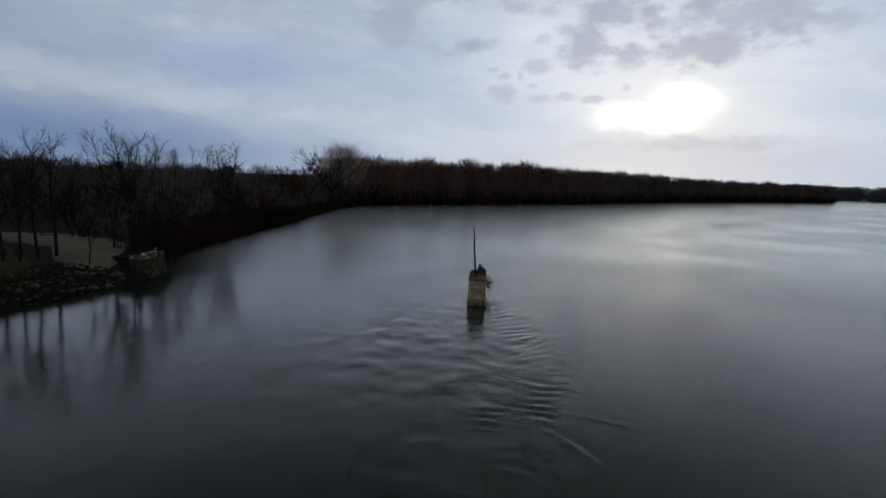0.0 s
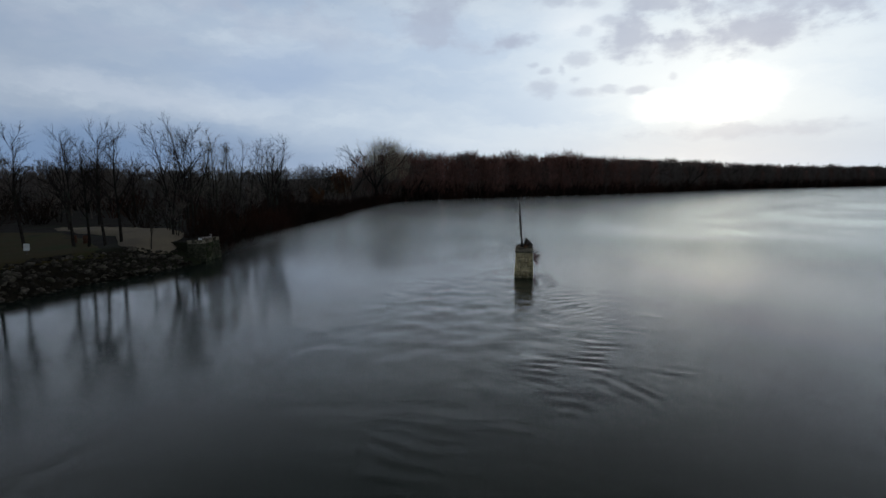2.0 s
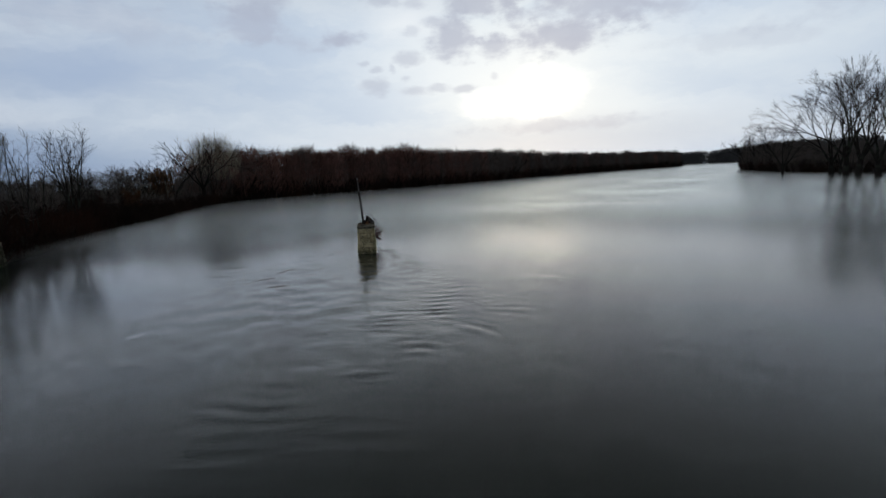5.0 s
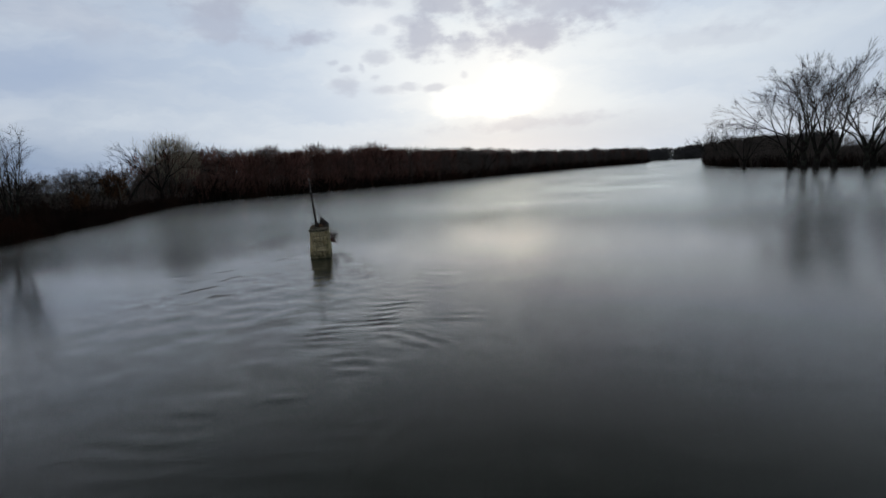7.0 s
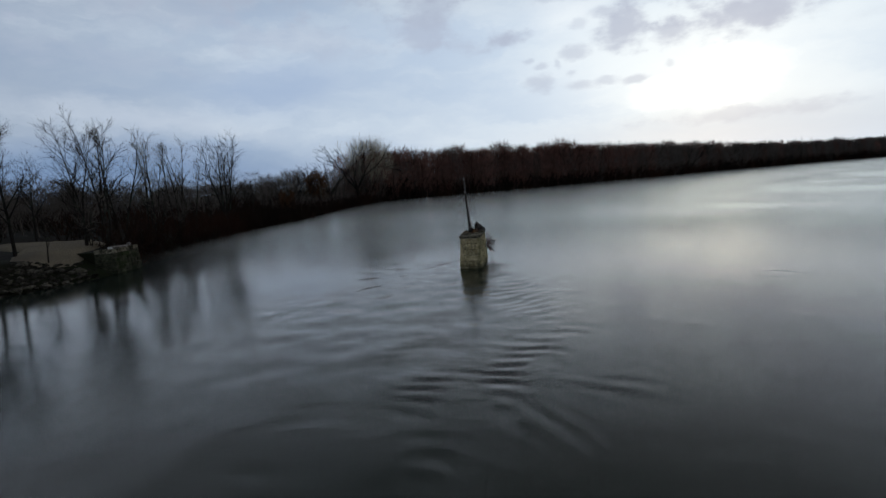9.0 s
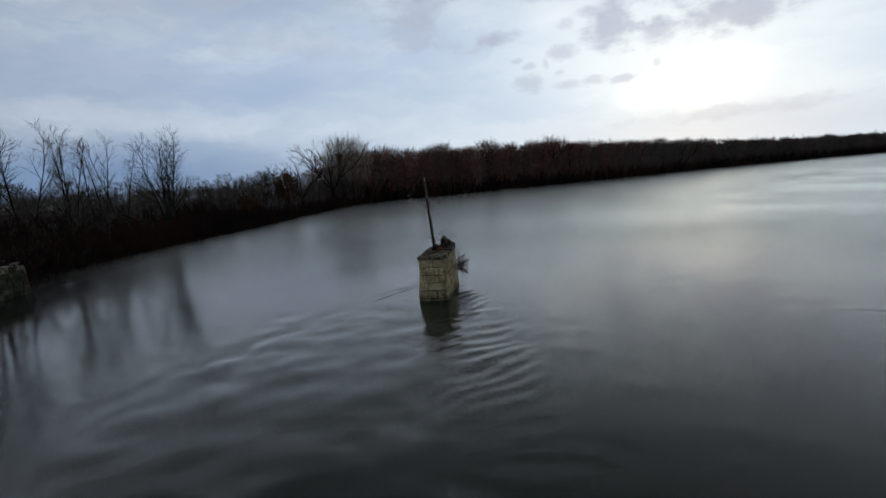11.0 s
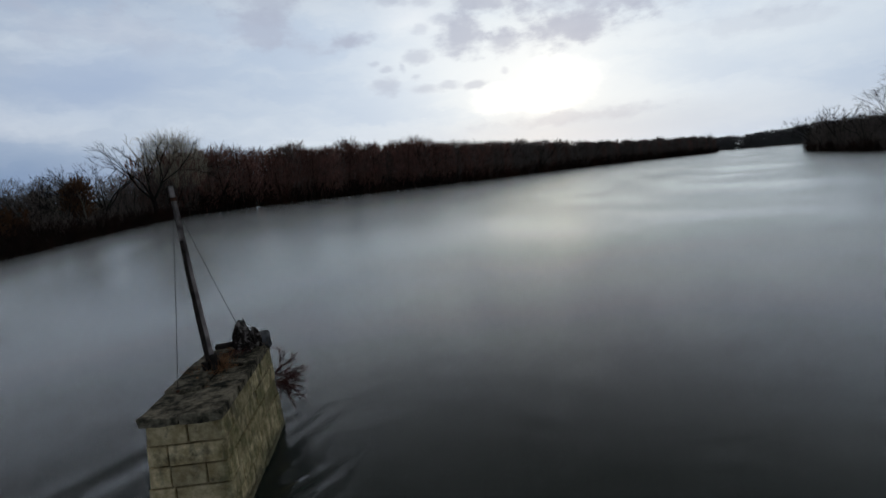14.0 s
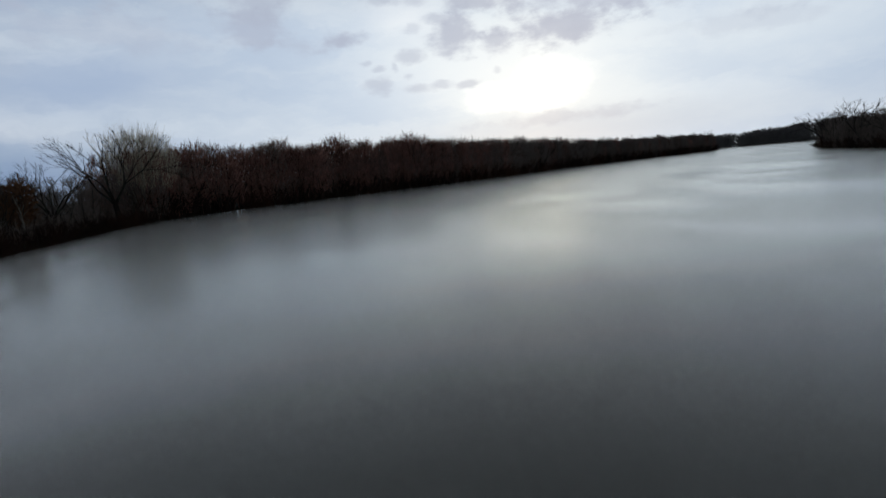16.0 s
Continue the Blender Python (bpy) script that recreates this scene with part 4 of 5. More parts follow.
flat_patch("pavement", [(-37.2, 2.2), (-38.8, -0.4), (-41.5, -0.6), (-50, 8.6), (-57.5, 10.5), (-66, 16.5), (-74, 23), (-62, 25), (-52, 21.5), (-43.5, 13), (-39.0, 6.5)], 0.55, GRAVEL, "pale tan gravel parking area", "gravel lot")


def make_abutment():
    """Stepped courses of the old bridge abutment, half broken away."""
    rng = random.Random(11)
    wall = tagged(new("bridge_abutment"), "broken mossy limestone abutment of the old bridge on the bank", "abutment")
    line = [Vector((-36.6, 3.6, 0)), Vector((-34.9, 4.4, 0)), Vector((-35.6, 8.6, 0)), Vector((-38.0, 10.8, 0))]
    tops = [6, 6, 5]
    for c in range(8):
        z0, z1 = -0.5 + c * 0.42, -0.5 + (c + 1) * 0.42
        for k in range(3):
            a, b = line[k], line[k + 1]
            length = (b - a).length
            cuts, at = [0.0], rng.uniform(0.5, 0.9)
            while at < length - 0.4:
                cuts.append(at / length)
                at += rng.uniform(0.7, 1.3)
            cuts.append(1.0)
            inward = (b - a).normalized().cross(Vector((0, 0, 1))) * -0.03 * c
            for f, g in zip(cuts, cuts[1:]):
                drop = tops[k] - (1 if k == 2 and f > 0.4 else 0) - (1 if k == 2 and f > 0.75 else 0)
                if c > drop or (c == drop and rng.random() < 0.35):
                    continue
                p, q = a.lerp(b, f) + inward, a.lerp(b, g) + inward
                shape = stone_block(rng, (p.x, p.y, z0), (q.x, q.y, z0), (p.x, p.y, z1), (q.x, q.y, z1), 0.6, rng.uniform(-0.05, 0.05))
                part("stone_block", block_mesh("stone_block", shape, COPING if c == drop else MOSSY), wall)
    bm = bmesh.new()
    lo = [bm.verts.new((x, y, -1.5)) for x, y in ((-40, 4.0), (-36.6, 4.1), (-35.4, 4.8), (-36.1, 8.4), (-38.2, 10.4), (-41, 10))]
    hi = [bm.verts.new((v.co.x - 0.2, v.co.y, 2.2)) for v in lo]
    bm.faces.new(hi)
    for k in range(6):
        bm.faces.new((lo[k], lo[(k + 1) % 6], hi[(k + 1) % 6], hi[k]))
    part("fill", from_bm("fill", bm, GROUND), wall, "earth fill behind the stones")
    for x, y, L, turn in ((-35.9, 6.2, 2.6, 100), (-37.0, 8.8, 2.0, 125)):
        bm = bmesh.new()
        box(bm, (-L / 2, -0.12, 0), (L / 2, 0.12, 0.16), pose(x, y, 2.48, 0, 3, turn), 0.02)
        part("timber_rail", from_bm("timber_rail", bm, TIMBER), wall, "grey timber beam along the top")
        for f in (-0.4, 0.4):
            bm = bmesh.new()
            box(bm, (L * f - 0.09, -0.09, -0.45), (L * f + 0.09, 0.09, 0.02), pose(x, y, 2.48, 0, 3, turn), 0.015)
            part("timber_post", from_bm("timber_post", bm, TIMBER), wall)
    bm = bmesh.new()
    box(bm, (-0.25, -0.25, 0), (0.25, 0.25, 0.55), pose(-35.8, 4.9, 2.18, 0, 0, 20) @ Matrix.Diagonal((0.7, 0.7, 0.8, 1)), 0.04)
    part("pale_block", from_bm("pale_block", bm, PAINT), wall, "pale painted stone block")


make_abutment()


def boulder_mesh(seed):
    bm = bmesh.new()
    bmesh.ops.create_icosphere(bm, subdivisions=1, radius=0.5)
    off = Vector((seed * 7.1, seed * 3.3, 0))
    for v in bm.verts:
        d = noise.noise(v.co * 1.9 + off) * 0.55 + noise.noise(v.co * 5.0 + off) * 0.15
        v.co = v.co * (1 + d)
        v.co.z *= 0.62
    return from_bm("boulder", bm, ROCK)


def make_riprap():
    rng = np.random.default_rng(4)
    shapes = [boulder_mesh(k) for k in range(7)]
    n = 0
    while n < 280:
        y = rng.uniform(-26, 2.2)
        x = np.interp(y, [-60, -25, -10, -3, 3], [-41, -39, -38, -36.2, -35]) - rng.uniform(-0.4, 4.2)
        s = rng.choice([0.3, 0.42, 0.55, 0.72, 0.95], p=[.2, .3, .27, .17, .06])
        ob = new("boulder", shapes[rng.integers(7)])
        ob.matrix_world = pose(x, y, max(ground_at(x, y), -0.1) + 0.08 * s, *rng.uniform(-25, 25, 2), rng.uniform(0, 360)) @ Matrix.Diagonal((s * 1.25, s, s, 1))
        tagged(ob, "angular grey rip-rap boulder on the river bank", "boulder", "rip-rap boulders")
        n += 1


make_riprap()


def make_rubble():
    """Smaller broken rock between the boulders."""
    q = np.random.default_rng(14)
    bm = bmesh.new()
    bmesh.ops.create_icosphere(bm, subdivisions=1, radius=0.5)
    base = np.array([v.co for v in bm.verts])
    tri = np.array([[v.index for v in f.verts] for f in bm.faces])
    bm.free()
    shapes = [(base * q.uniform(0.75, 1.3, (len(base), 1)) * (1, 0.9, 0.7), tri) for _ in range(8)]
    spots = []
    for _ in range(650):
        y = q.uniform(-28, 3.0)
        x = float(np.interp(y, [-60, -25, -10, -3, 3], [-41, -39, -38, -36.2, -35])) - q.uniform(-0.8, 4.4)
        spots.append((x, y, max(ground_at(x, y), -0.1) + 0.02))
    tagged(new("rubble", mesh_of("rubble", *merged(shapes, spots, q, (0.2, 0.55)), ROCK)), "broken grey rubble between the rip-rap boulders", "rubble", kind="stuff")


make_rubble()


def make_sign(x, y):
    z = ground_at(x, y)
    sign = tagged(new("notice_sign"), "white notice board on a thin post in the grass", "sign")
    bm = bmesh.new()
    box(bm, (-0.04, -0.04, -0.2), (0.04, 0.04, 1.0), pose(x, y, z, 0, 0, 35), 0.008)
    part("post", from_bm("post", bm, TIMBER), sign)
    bm = bmesh.new()
    box(bm, (-0.24, -0.075, 0.40), (0.24, -0.045, 1.06), pose(x, y, z, 0, 4, 35), 0.01)
    part("board", from_bm("board", bm, PAINT), sign, "white painted board")


make_sign(-45.7, -7.2)


def make_picnic_table(x, y, turn, rise):
    z = ground_at(x, y) + rise
    table = tagged(new("picnic_table"), "dark wooden picnic table with benches on the gravel", "picnic table", "picnic tables")
    m = pose(x, y, z, 0, 0, turn)
    for k in range(5):
        bm = bmesh.new()
        box(bm, (-0.95, -0.37 + k * 0.15, 0.72), (0.95, -0.23 + k * 0.15, 0.76), m, 0.006)
        part("tabletop_board", from_bm("tabletop_board", bm, CHAR_AND_SHADE), table)
    for sy in (-0.72, 0.72):
        bm = bmesh.new()
        box(bm, (-0.95, sy - 0.13, 0.42), (0.95, sy + 0.13, 0.46), m, 0.006)
        part("bench", from_bm("bench", bm, CHAR_AND_SHADE), table)
    for sx in (-0.7, 0.7):
        bm = bmesh.new()
        box(bm, (sx - 0.04, -0.78, 0.34), (sx + 0.04, 0.78, 0.42), m, 0.006)
        part("bearer", from_bm("bearer", bm, CHAR_AND_SHADE), table)
        for sy in (-1, 1):
            b = Branches()
            b.tube([m @ Vector((sx, sy * 0.62, 0)), m @ Vector((sx, sy * 0.22, 0.72))], 0.05, 0.05, 4)
            part("leg", mesh_of("leg", *b.arrays(), CHAR_AND_SHADE), table)


make_picnic_table(-55.5, 14.5, 20, 0.55)
make_picnic_table(-58.5, 16.0, 65, 0.55)
make_picnic_table(-66, 6.0, 10, 0.02)


def make_barrel(x, y):
    bm = bmesh.new()
    z = ground_at(x, y)
    prev = None
    for r, h in ((0.27, 0), (0.29, 0.04), (0.285, 0.28), (0.30, 0.30), (0.285, 0.32), (0.285, 0.58), (0.30, 0.60), (0.285, 0.62), (0.29, 0.86), (0.27, 0.88), (0.25, 0.80)):
        ring = [bm.verts.new((x + r * math.cos(a * math.pi / 8), y + r * math.sin(a * math.pi / 8), z + h)) for a in range(16)]
        if prev:
            for k in range(16):
                bm.faces.new((prev[k], prev[(k + 1) % 16], ring[(k + 1) % 16], ring[k]))
        prev = ring
    bm.faces.new(prev)
    tagged(new("litter_barrel", from_bm("litter_barrel", bm, IRON, True)), "dark steel litter barrel beside the gravel", "barrel")


make_barrel(-47.2, 1.2)
make_barrel(-49.0, 1.5)

# ---- trees of the left bank ----
PARK = [tree_thing("tree", bare_tree(s, 13.6, limbs=15, fork=0.28, limb_len=0.40, limb_angle=0.70, subs=7, twigs=6, lift=0.06, r=0.18, twig_r=0.011, twig_len=0.85),
                   BARK, TWIG, "tall leafless dark tree on the grassy bank", "trees of the left bank") for s in (21, 22, 23)]
CLUMP = [tree_thing("tree", bare_tree(s, 14.4, stems=n, spread=0.20, lean=0.05, fork=0.30, limbs=10, limb_len=0.34, limb_angle=0.60, subs=6, twigs=6, lift=0.05, r=0.18, twig_r=0.011, twig_len=0.85),
                    BARK, TWIG, "leafless many-stemmed tree above the river scrub", "trees of the left bank") for s, n in ((31, 2), (32, 3), (33, 5))]
TAN = [tree_thing("tree", bare_tree(s, 14.0, stems=n, spread=0.16, lean=0.06, fork=0.30, limbs=9, limb_len=0.26, limb_angle=0.48, subs=5, twigs=6, lift=0.06, r=0.14, twig_r=0.010, twig_len=0.9),
                  BARK, TWIG_TAN, "leafless tree with pale tan upswept twigs", "trees of the left bank") for s, n in ((35, 2), (36, 3))]
SMALL = [tree_thing("small_tree", bare_tree(s, 8.0, stems=2, spread=0.25, fork=0.28, limbs=9, limb_len=0.38, limb_angle=0.8, subs=6, twigs=6, lift=0.05, r=0.11, twig_r=0.011),
                    BARK, TWIG_GREY, "small leafless tree with spreading twigs", "small trees of the left bank") for s in (41, 42, 43)]
rng = np.random.default_rng(12)
for k, (x, y, s) in enumerate([(-50, -3.5, 1.02), (-46.0, -1.6, 0.98), (-44.6, -1.2, 0.93), (-43.3, -0.4, 1.06), (-42.6, 1.0, 1.02), (-40.0, -15.0, 0.86), (-39.0, 1.0, 0.45),
                               (-57, -8, 1.0), (-62, 2, 0.95), (-55, -16, 1.0), (-66, 18, 1.05), (-72, 30, 1.1), (-68, 34, 1.0)]):
    place_tree(PARK[k % 3], x, y, rng.uniform(0, 360), s * 0.93)
for k, (x, y, s) in enumerate([(-41.6, 8.2, 0.95), (-40.4, 9.8, 1.02), (-45.5, 41.0, 1.06)]):
    place_tree(CLUMP[k % 3], x, y, rng.uniform(0, 360), s)
for k, (x, y, s) in enumerate([(-48.0, 20.5, 1.10), (-48.6, 26.8, 1.08), (-46.6, 25.4, 0.98), (-45.0, 27.8, 1.0), (-44.8, 31.0, 0.95), (-47.8, 44.0, 0.95)]):
    place_tree(TAN[k % 2], x, y, rng.uniform(0, 360), s)
for k, (x, y, s) in enumerate([(-41, 8, 0.8), (-45, 12, 0.9), (-46, 25, 1.0), (-44, 27, 0.8), (-47, 36, 1.0), (-52, 46, 0.9), (-50, 62, 0.9), (-54, 70, 1.2), (-53, 80, 1.0),
                               (-56, 88, 1.3), (-55, 96, 1.15), (-57, 104, 1.3), (-55, 112, 1.35), (-60, 118, 1.2), (-56, 122, 1.45), (-64, 100, 1.3), (-66, 84, 1.1),
                               (-62, 66, 1.0), (-70, 58, 1.0), (-60, 40, 0.9), (-58, -22, 0.9), (-66, -12, 1.0), (-75, 5, 1.1), (-80, 18, 1.0), (-84, 34, 1.2)]):
    place_tree(SMALL[k % 3], x, y, rng.uniform(0, 360), s)

# the round pale willow and its dark neighbour
limbs = bare_tree(51, 19.0, stems=9, spread=0.46, lean=0.08, fork=0.22, limbs=10, limb_len=0.22, limb_angle=0.42, subs=3, twigs=3, lift=0.09, r=0.24, twig_r=0.022, twig_len=1.2)
haze = fuzzy_tree(52, 19.0, 7.8, 1900, 0.030, 0.30, 0.15, 1.4)
spray = (np.concatenate([limbs[1][0], haze[0]]), np.concatenate([limbs[1][1], haze[1] + len(limbs[1][0])]))
WILLOW = tree_thing("willow", (limbs[0], spray), BARK_PALE, TWIG_PALE,
                    "large round pale leafless willow at the river bend", "willows at the bend")
place_tree(WILLOW, -51.5, 139, 0, 1.10)
OAK = tree_thing("oak", vase_tree(63, 14.0, 0.24, 5, 0.80, 4, 0.46, 4, 0.020, 0.46, 0.0, 0.6),
                 BARK, TWIG, "dark gnarled leafless tree leaning over the bank", "gnarled bank trees")
place_tree(OAK, -50.6, 123, 200, 1.36)
place_tree(OAK, -52.2, 103.5, 40, 0.95)
place_tree(OAK, -53, 92, 100, 0.62)
RUST = tree_thing("small_tree", bare_tree(71, 7.0, stems=2, spread=0.2, fork=0.2, limbs=12, limb_len=0.36, limb_angle=0.8, subs=8, twigs=14, lift=0.03, r=0.09, twig_r=0.030, twig_len=0.55),
                  BARK, TWIG_RUST, "small tree holding rust-orange dead leaves by the water", "rust-leaved small trees")
place_tree(RUST, -52.6, 95, 0, 1.35)
place_tree(RUST, -47.5, 67, 70, 0.7)
place_tree(RUST, -52.8, 78, 210, 0.8)
place_tree(RUST, -55.0, 99, 130, 1.5)
for x, y, s in ((-57, 84, 0.7), (-55, 66, 0.6), (-57, 99, 0.85), (-56, 91, 0.78)):
    place_tree(CLUMP[1], x, y, rng.uniform(0, 360), s)

BIRCH = tree_thing("birch", bare_tree(77, 8.0, fork=0.4, limbs=9, limb_len=0.26, limb_angle=0.6, subs=4, twigs=4, lift=0.06, r=0.15, twig_r=0.012, twig_len=0.6, lean=0.04),
                   BARK_PALE, TWIG, "slender pale-stemmed birch at the waterline", "birches")
place_tree(BIRCH, -50.2, 92, 0, 1.0)

# ---- woods ----
def wood_tree(seed, h, wide, n, r, stems, low):
    """A tree of the wood's front rows: stems and limbs, and a dense crown of twigs."""
    frame_of = bare_tree(seed, h * 0.95, stems=stems, spread=0.15, fork=0.2, limbs=9, limb_len=0.26, limb_angle=0.7, subs=1, twigs=1, lift=0.10, r=0.15, twig_r=0.03)[0]
    return frame_of, fuzzy_tree(seed + 500, h, wide, n, r, low, 0.085, 1.1)


RED = [wood_tree(s, 16.5, 3.7, 480, 0.058, 1, 0.16) for s in (81, 82, 83)]
DENSE = [wood_tree(s, 15.0, 4.4, 480, 0.060, 2, 0.08) for s in (91, 92)]
FUZZY = [fuzzy_tree(s, 16.0, 4.2, 240, 0.095, 0.10, 0.085, 1.1) for s in (201, 202, 203, 204)]
FUZZY_FAR = [fuzzy_tree(s, 16.0, 4.6, 105, 0.25, 0.06, 0.09, 1.0) for s in (221, 222, 223)]
WOOD = [tree_thing("tree", a, BARK, m, l, "trees of the river wood") for a, m, l in
        zip(RED + DENSE, (TWIG_RED, TWIG_RED, TWIG_GREY, TWIG_RED, TWIG_GREY),
            ("straight leafless tree with red-brown twigs", "straight leafless tree with red-brown twigs", "straight leafless tree with grey-brown twigs",
             "bushy leafless tree with red-brown twigs", "bushy leafless tree with grey-brown twigs"))]


def along_bank(points, gap, back, rng, jitter=2.0):
    """Spots at even steps along a line, set back to its left side."""
    out = []
    for a, b in zip(points, points[1:]):
        a, b = np.array(a, float), np.array(b, float)
        L = np.linalg.norm(b - a)
        e = (b - a) / L
        nrm = np.array([-e[1], e[0]])
        for s in np.arange(gap / 2, L, gap):
            out.append(a + e * (s + rng.uniform(-gap, gap) * 0.4) + nrm * (back + rng.uniform(-jitter, jitter)))
    return out


WOOD_EDGE = [(-50, 134), (-34, 158), (8, 196), (60, 252), (123, 328), (230, 425), (347, 518)]


def swell_of_wood(x, y):
    """Low and high stretches of the wood along the bank."""
    s = 0.64 * x + 0.77 * y
    return 1.0 + 0.02 * math.sin(s / 13.0 + 0.5) + 0.025 * math.sin(s / 5.3) + 0.02 * math.sin(s / 29.0 + 2.0)


# bushy trees round the willow's foot
for k, (x, y, s) in enumerate([(-51.0, 131, 0.62), (-53.5, 128, 0.70), (-48.0, 136.5, 0.72), (-45.0, 141, 0.78), (-56.5, 126, 0.66), (-52.5, 134, 0.80), (-49.5, 138, 0.85), (-58, 132, 0.8),
                               (-47, 143, 0.9), (-55.5, 119, 0.5), (-55, 112, 0.5), (-56, 134, 0.85)]):
    place_tree(WOOD[(4, 2, 4, 3)[k % 4]], x, y, rng.uniform(0, 360), s)
for k, (x, y, s) in enumerate([(-47.5, 137.5, 0.85), (-44.5, 142, 0.95), (-42, 146, 0.95), (-51.5, 86, 0.5)]):
    place_tree(TAN[k % 2], x, y, rng.uniform(0, 360), s)
k = 0
for gap, back in ((4.2, 2.0), (7.0, 7.0)):
    for p in along_bank(WOOD_EDGE, gap, back, rng):
        far = np.linalg.norm(p)
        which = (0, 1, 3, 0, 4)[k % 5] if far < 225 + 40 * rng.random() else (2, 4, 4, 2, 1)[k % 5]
        place_tree(WOOD[which], p[0], p[1], rng.uniform(0, 360), rng.uniform(0.86, 1.10) * swell_of_wood(*p) * float(np.interp(far, [130, 200, 260, 400], [1.16, 1.18, 1.08, 1.0])))
        k += 1
place_tree(OAK, 93, 289, 20, 1.25)
place_tree(OAK, 322, 500, 70, 1.45)
for x, y, s in ((20, 214, 1.3), (62, 262, 1.25), (128, 340, 1.2), (150, 360, 1.3), (196, 402, 1.2), (252, 452, 1.35), (286, 480, 1.2), (-20, 178, 1.25)):
    place_tree(OAK, x, y, rng.uniform(0, 360), s)

# pale tops that stand above the wood
for k, (x, y, s) in enumerate([(26, 226, 1.40), (34, 233, 1.34), (44, 246, 1.42), (52, 252, 1.36), (58, 262, 1.40), (68, 270, 1.36), (80, 285, 1.42), (110, 322, 1.38), (140, 352, 1.36),
                               (-8, 192, 1.36), (2, 202, 1.30), (170, 380, 1.36), (210, 416, 1.40), (-30, 170, 1.30)]):
    place_tree(TAN[k % 2], x, y, rng.uniform(0, 360), s)
deep = [(*p, 1.2, swell_of_wood(*p)) for back in (3, 6, 10, 15, 21) for p in along_bank(WOOD_EDGE[:5], 3.4, back, rng, 1.5)]
deep_far = [(*p, 1.2, swell_of_wood(*p)) for back in (4, 9, 16, 24) for p in along_bank(WOOD_EDGE[4:], 4.0, back, rng, 2.0)]
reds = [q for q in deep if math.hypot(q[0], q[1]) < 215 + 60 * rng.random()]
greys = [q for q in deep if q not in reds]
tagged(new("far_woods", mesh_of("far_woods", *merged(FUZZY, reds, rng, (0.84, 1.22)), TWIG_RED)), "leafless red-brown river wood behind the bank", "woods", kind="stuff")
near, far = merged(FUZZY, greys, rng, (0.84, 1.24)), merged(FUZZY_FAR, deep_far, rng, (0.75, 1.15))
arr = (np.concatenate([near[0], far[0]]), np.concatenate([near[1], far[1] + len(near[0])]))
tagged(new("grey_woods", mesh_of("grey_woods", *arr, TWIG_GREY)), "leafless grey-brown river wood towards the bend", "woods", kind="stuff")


def brush(rng, stems, h, spread, twigs, r):
    """A tangled bush of thin stems from one root."""
    b = Branches()
    tb, tt = [], []
    for _ in range(stems):
        a = rng.uniform(0, 6.28)
        q = rng.uniform(0, spread * 0.35)
        w = np.array([math.cos(a) * rng.uniform(0, 0.7), math.sin(a) * rng.uniform(0, 0.7), 1.0])
        pts = bend(rng, (q * math.cos(a), q * math.sin(a), -0.2), w / np.linalg.norm(w), h * rng.uniform(0.5, 1.0), 4, 0.16, 0.0)
        b.tube(pts, r, r * 0.4, 3)
        for _ in range(twigs):
            p, d = along(pts, rng.uniform(0.2, 1))
            tb.append(p)
            tt.append(p + side_way(rng, d, rng.uniform(0.3, 1.1)) * h * rng.uniform(0.12, 0.34))
    b.cones(tb, tt, r * 0.7)
    return b.arrays()


BRUSH = [brush(rng, 14, 3.2, 2.0, 9, 0.030) for _ in range(4)]
BRUSH_FAR = [brush(rng, 9, 4.2, 3.0, 8, 0.070) for _ in range(4)]
spots, brown = [], []
for back, gap in ((0.6, 1.5), (3.0, 1.9), (6.0, 2.2), (10, 2.6), (15, 3.2)):
    for p in along_bank([(-36.5, 9), (-38.8, 22), (-40, 36), (-40.5, 55), (-44.5, 86), (-47, 112), (-46, 132)], gap, back, rng, 1.2):
        if back > 3 and p[1] < 28 and p[0] > -60 and p[1] < 0.9 * (p[0] + 60) + 12:
            continue
        (brown if back > 5 and p[1] > 82 else spots).append((p[0], p[1], ground_at(p[0], p[1])))
tagged(new("brown_brush", mesh_of("brown_brush", *merged(BRUSH, brown, rng, (0.9, 1.7)), TWIG_GREY)), "grey-brown leafless brush behind the bank", "scrub", kind="stuff")
tagged(new("scrub", mesh_of("scrub", *merged(BRUSH, spots, rng, (0.8, 1.6)), SCRUB)), "dense dark brown leafless scrub along the bank", "scrub", kind="stuff")
# Tall near-black brush puts the shade at the wood's foot into colour.
spots = [(*p, ground_at(*p)) for back, gap in ((-0.4, 2.2), (1.5, 3.4)) for p in along_bank(WOOD_EDGE, gap, back, rng, 0.8)]
tagged(new("undergrowth", mesh_of("undergrowth", *merged(BRUSH_FAR, spots, rng, (1.3, 2.3)), SCRUB)), "undergrowth at the foot of the river wood, near-black for its shade", "undergrowth", kind="stuff")
# field scrub and hedges inland
spots = []
while len(spots) < 300:
    x, y = rng.uniform(-150, -48), rng.uniform(-40, 150)
    if shore_distance(np.array([x]), np.array([y]))[0] < 8 or (x > -82 and y < 30 and y > -34 and rng.random() > 0.02):
        continue
    spots.append((x, y, ground_at(x, y)))
tagged(new("field_scrub", mesh_of("field_scrub", *merged(BRUSH_FAR, spots, rng, (0.6, 1.5)), SCRUB)), "brown scrub scattered over the flood meadow", "scrub", kind="stuff")
small_arr = [fuzzy_tree(s, 11.0, 3.8, 190, 0.060, 0.08, 0.080, 1.0) for s in (211, 212, 213)]
spots = []
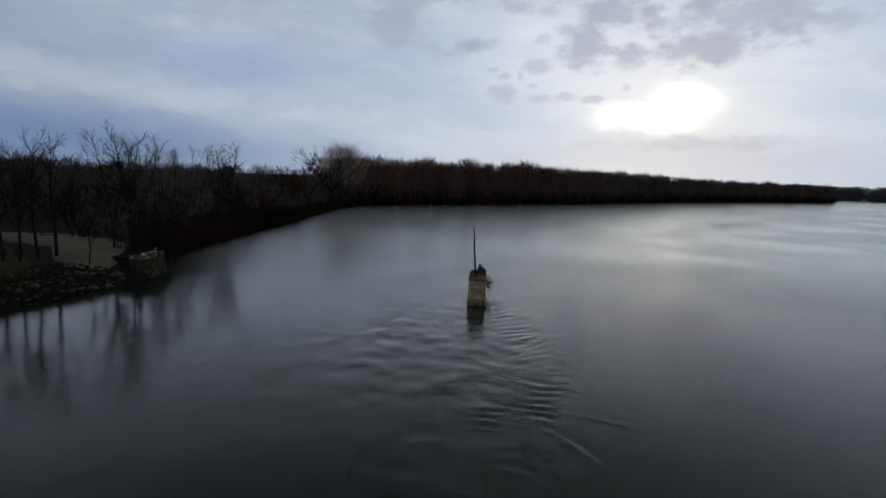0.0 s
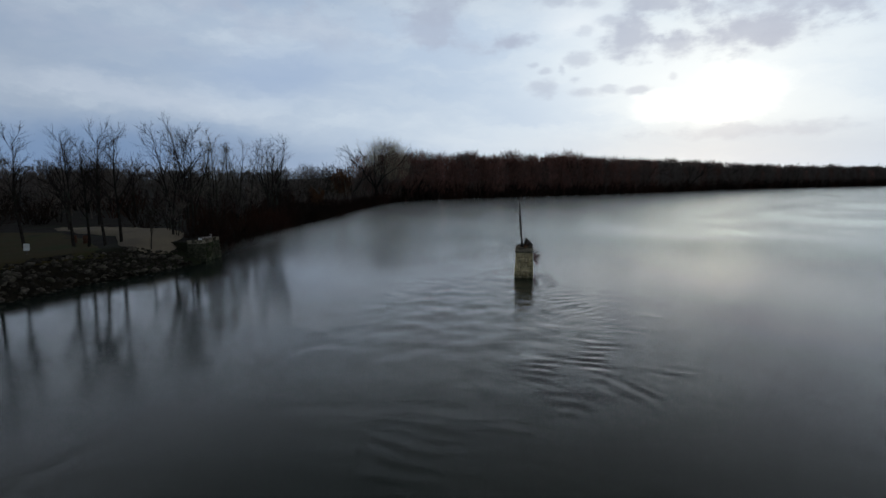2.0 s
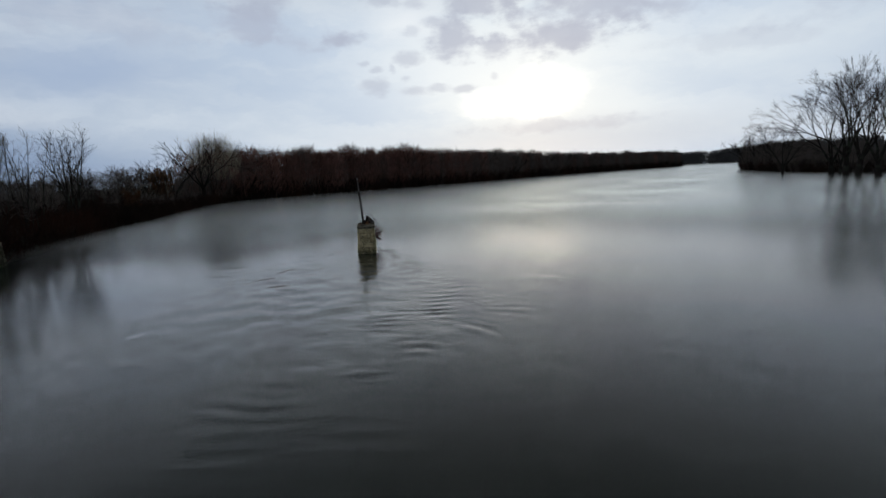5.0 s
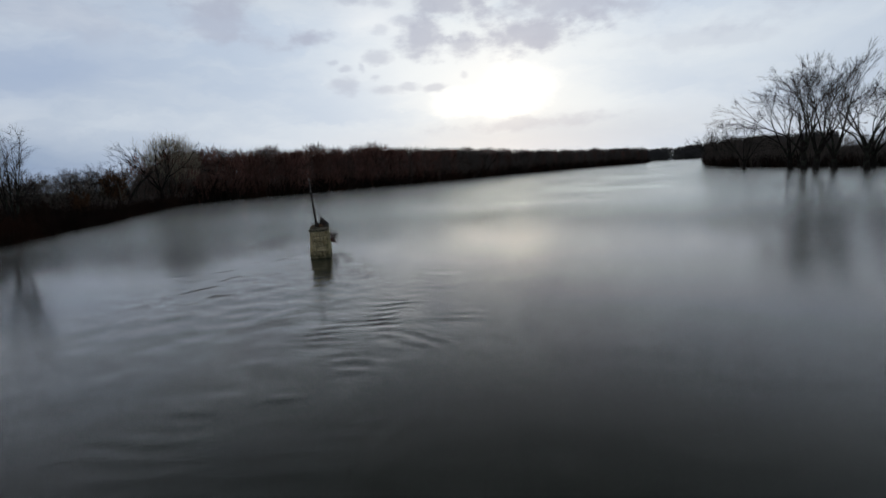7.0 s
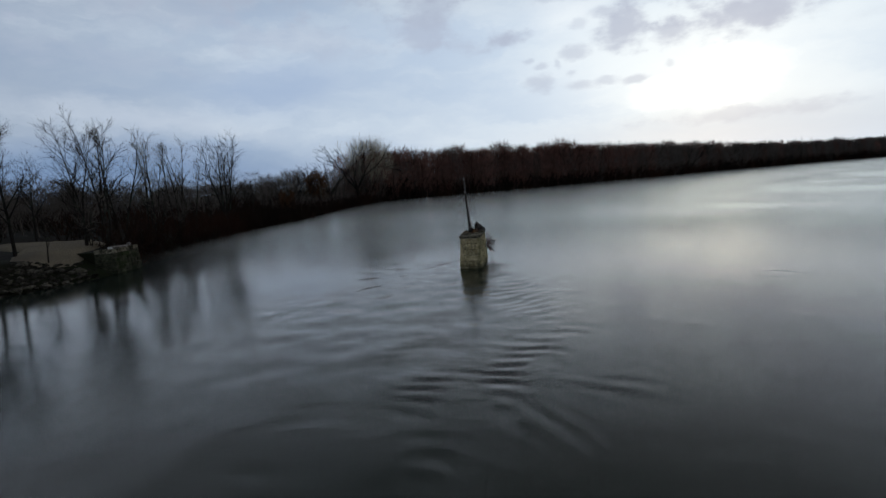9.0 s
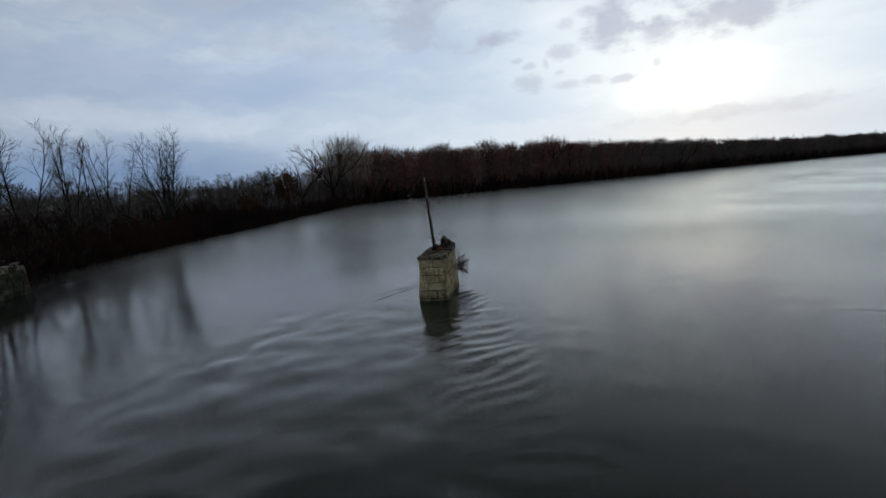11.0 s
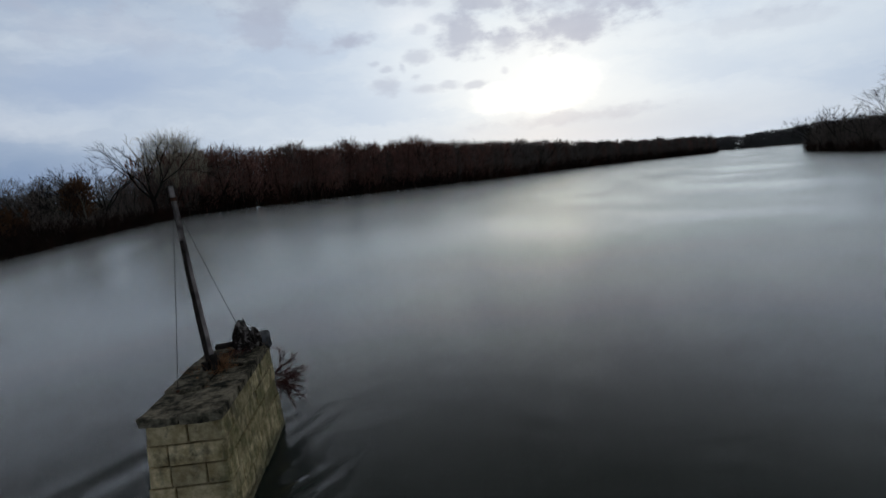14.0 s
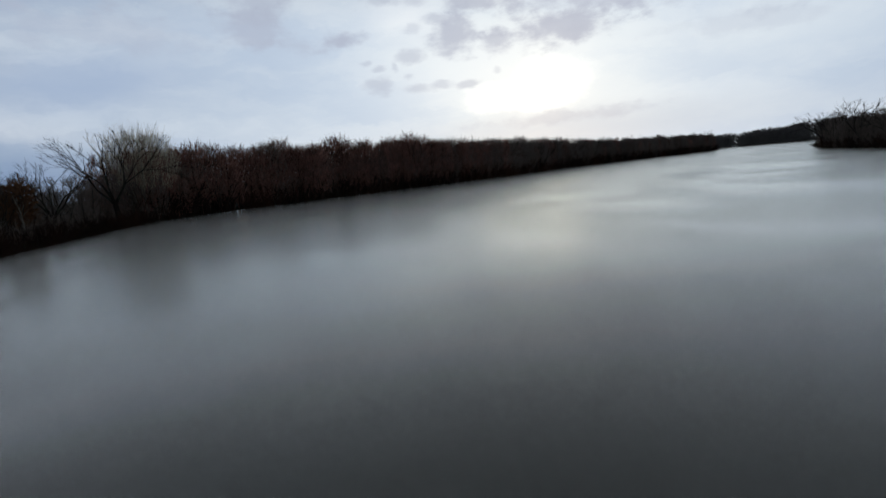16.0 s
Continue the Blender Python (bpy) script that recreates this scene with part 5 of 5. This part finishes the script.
for a, b, n in (((-170, 20), (-95, 175), 90), ((-95, 175), (-60, 215), 40), ((-200, -40), (-170, 20), 40), ((-120, -10), (-88, 60), 34), ((-250, 60), (-120, 330), 80)):
    for _ in range(n):
        f = rng.random()
        x, y = a[0] + (b[0] - a[0]) * f + rng.normal(0, 6), a[1] + (b[1] - a[1]) * f + rng.normal(0, 6)
        spots.append((x, y, 1.3))
tagged(new("inland_woods", mesh_of("inland_woods", *merged(small_arr, spots, rng, (0.8, 1.35)), TWIG_GREY)), "grey-brown leafless woods beyond the meadow", "woods", kind="stuff")

far_arr = [fuzzy_tree(s, 15.0, 5.0, 110, 0.30, 0.04, 0.10, 0.8) for s in (221, 222, 223)]
spots = []
for _ in range(330):
    f = rng.random()
    x, y = -420 + 130 * f + rng.normal(0, 16), -60 + 560 * f + rng.normal(0, 10)
    spots.append((x, y, 1.3, 0.85 + 0.25 * math.sin(f * 23.0) * math.sin(f * 61.0)))
tagged(new("meadow_woods", mesh_of("meadow_woods", *merged(far_arr, spots, rng, (0.8, 1.25)), TWIG_HAZED)), "leafless woods far beyond the meadow, paled with painted haze", "woods", kind="stuff")

# ---- the right bank ----
VASE = [tree_thing("cottonwood", vase_tree(s, 30.0, f, n, a, 5, 1.05, 5, 0.026, 0.34, 0.004, 0.6),
                   BARK, TWIG, "great spreading leafless cottonwood standing in flood water", "cottonwoods of the flooded bank") for s, n, f, a in ((111, 5, 0.22, 0.50), (112, 4, 0.20, 0.46), (114, 5, 0.26, 0.52))]
for k, (x, y, s) in enumerate([(137, 113, 0.64), (134.5, 91, 0.96), (132.5, 84, 0.98), (131, 79, 1.04), (129, 71, 1.0), (126.5, 60, 0.84), (143, 73, 0.85), (127, 46, 0.85), (146, 100, 0.6), (140, 62, 0.8)]):
    place_tree(VASE[k % 3], x, y, rng.uniform(0, 360), s, -0.3)
right_line = [(147, 40), (148, 80), (155, 120), (169, 160), (193, 205), (226, 253)]
for back, gap in ((-2, 5.5), (-7, 7.0)):
    for p in along_bank(right_line, gap, back, rng):
        place_tree(WOOD[4 if k % 3 else 2], p[0], p[1], rng.uniform(0, 360), rng.uniform(0.30, 0.66) * float(np.interp(p[1], [110, 150, 200], [1.0, 1.2, 1.55])))
        k += 1
deep = [(*p, 0.9, float(np.interp(p[1], [110, 150, 200], [1.0, 1.1, 1.35]))) for back in (-12, -20, -32) for p in along_bank(right_line + [(300, 345)], 6.5, back, rng, 3.0)]
arr = merged(FUZZY, [q for q in deep if q[1] < 236], rng, (0.36, 0.72))
for x, y, s in ((230, 254, 1.1), (214, 236, 1.25), (200, 214, 1.0), (188, 192, 1.3), (176, 166, 1.0)):
    place_tree(OAK, x, y, rng.uniform(0, 360), s)
tagged(new("right_woods", mesh_of("right_woods", *arr, TWIG_GREY)), "dark leafless woods on the flooded bank", "woods", kind="stuff")
spots = [(*p, 0.5) for back, gap in ((-0.5, 2.4), (-4, 3.0)) for p in along_bank(right_line, gap, back, rng, 1.0)]
tagged(new("right_undergrowth", mesh_of("right_undergrowth", *merged(BRUSH_FAR, spots, rng, (0.8, 1.5)), SCRUB)), "dark brush at the flooded wood's edge", "undergrowth", kind="stuff")
# ---- the far bank ----
FAR_EDGE = [(300, 900), (460, 735), (575, 655), (640, 560)]


def clear_of_house(x, y):
    """Open only where the house stands and before it, along the camera's line of sight."""
    u, v = (x - 506) * 0.83 - (y - 716) * 0.55, (x - 506) * 0.55 + (y - 716) * 0.83
    return not (abs(u) < 5.5 and -40 < v < 4)


spots = [(*p, 0.9, float(np.interp(p[0], [430, 520, 600], [0.85, 1.0, 1.35]))) for back in (2, 6, 11, 17, 24, 32) for p in along_bank(FAR_EDGE, 4.6, back, rng, 3.0) if clear_of_house(*p)]
DISTANT = [fuzzy_tree(s, 16.0, 5.4, 90, 0.42, 0.02, 0.10, 0.8) for s in (231, 232, 233)]
arr = merged(DISTANT, spots, rng, (0.85, 1.35))
low = [(*p, 0.8) for back in (0.5, 4) for p in along_bank(FAR_EDGE, 5.0, back, rng, 1.5) if clear_of_house(*p)]
low = merged(BRUSH_FAR, low, rng, (1.6, 2.6))
arr = (np.concatenate([arr[0], low[0]]), np.concatenate([arr[1], low[1] + len(arr[0])]))
tagged(new("distant_woods", mesh_of("distant_woods", *arr, TWIG_HAZED)), "distant leafless woods across the river bend", "woods", kind="stuff")


def make_house(x, y, turn):
    z = ground_at(x, y)
    m = pose(x, y, z, 0, 0, turn)
    house = tagged(new("white_house"), "small white house with a grey roof on the far bank", "house")
    bm = bmesh.new()
    box(bm, (-4.6, -3, -0.5), (4.6, 3, 2.5), m)
    part("wall", from_bm("wall", bm, PAINT), house)
    bm = bmesh.new()
    v = [bm.verts.new(m @ Vector(p)) for p in ((-5, -3.5, 2.4), (5, -3.5, 2.4), (5, 3.5, 2.4), (-5, 3.5, 2.4), (-5, 0, 4.4), (5, 0, 4.4))]
    for f in ((0, 1, 5, 4), (3, 2, 5, 4), (0, 3, 4), (1, 2, 5), (0, 1, 2, 3)):
        bm.faces.new([v[i] for i in f])
    part("roof", from_bm("roof", bm, ROOF), house)
    for wx in (-3.2, -1.1, 1.1, 3.2):
        bm = bmesh.new()
        box(bm, (wx - 0.5, -3.06, 0.8), (wx + 0.5, -2.96, 2.0), m)
        part("window", from_bm("window", bm, PANE), house)


make_house(506, 716, 35)
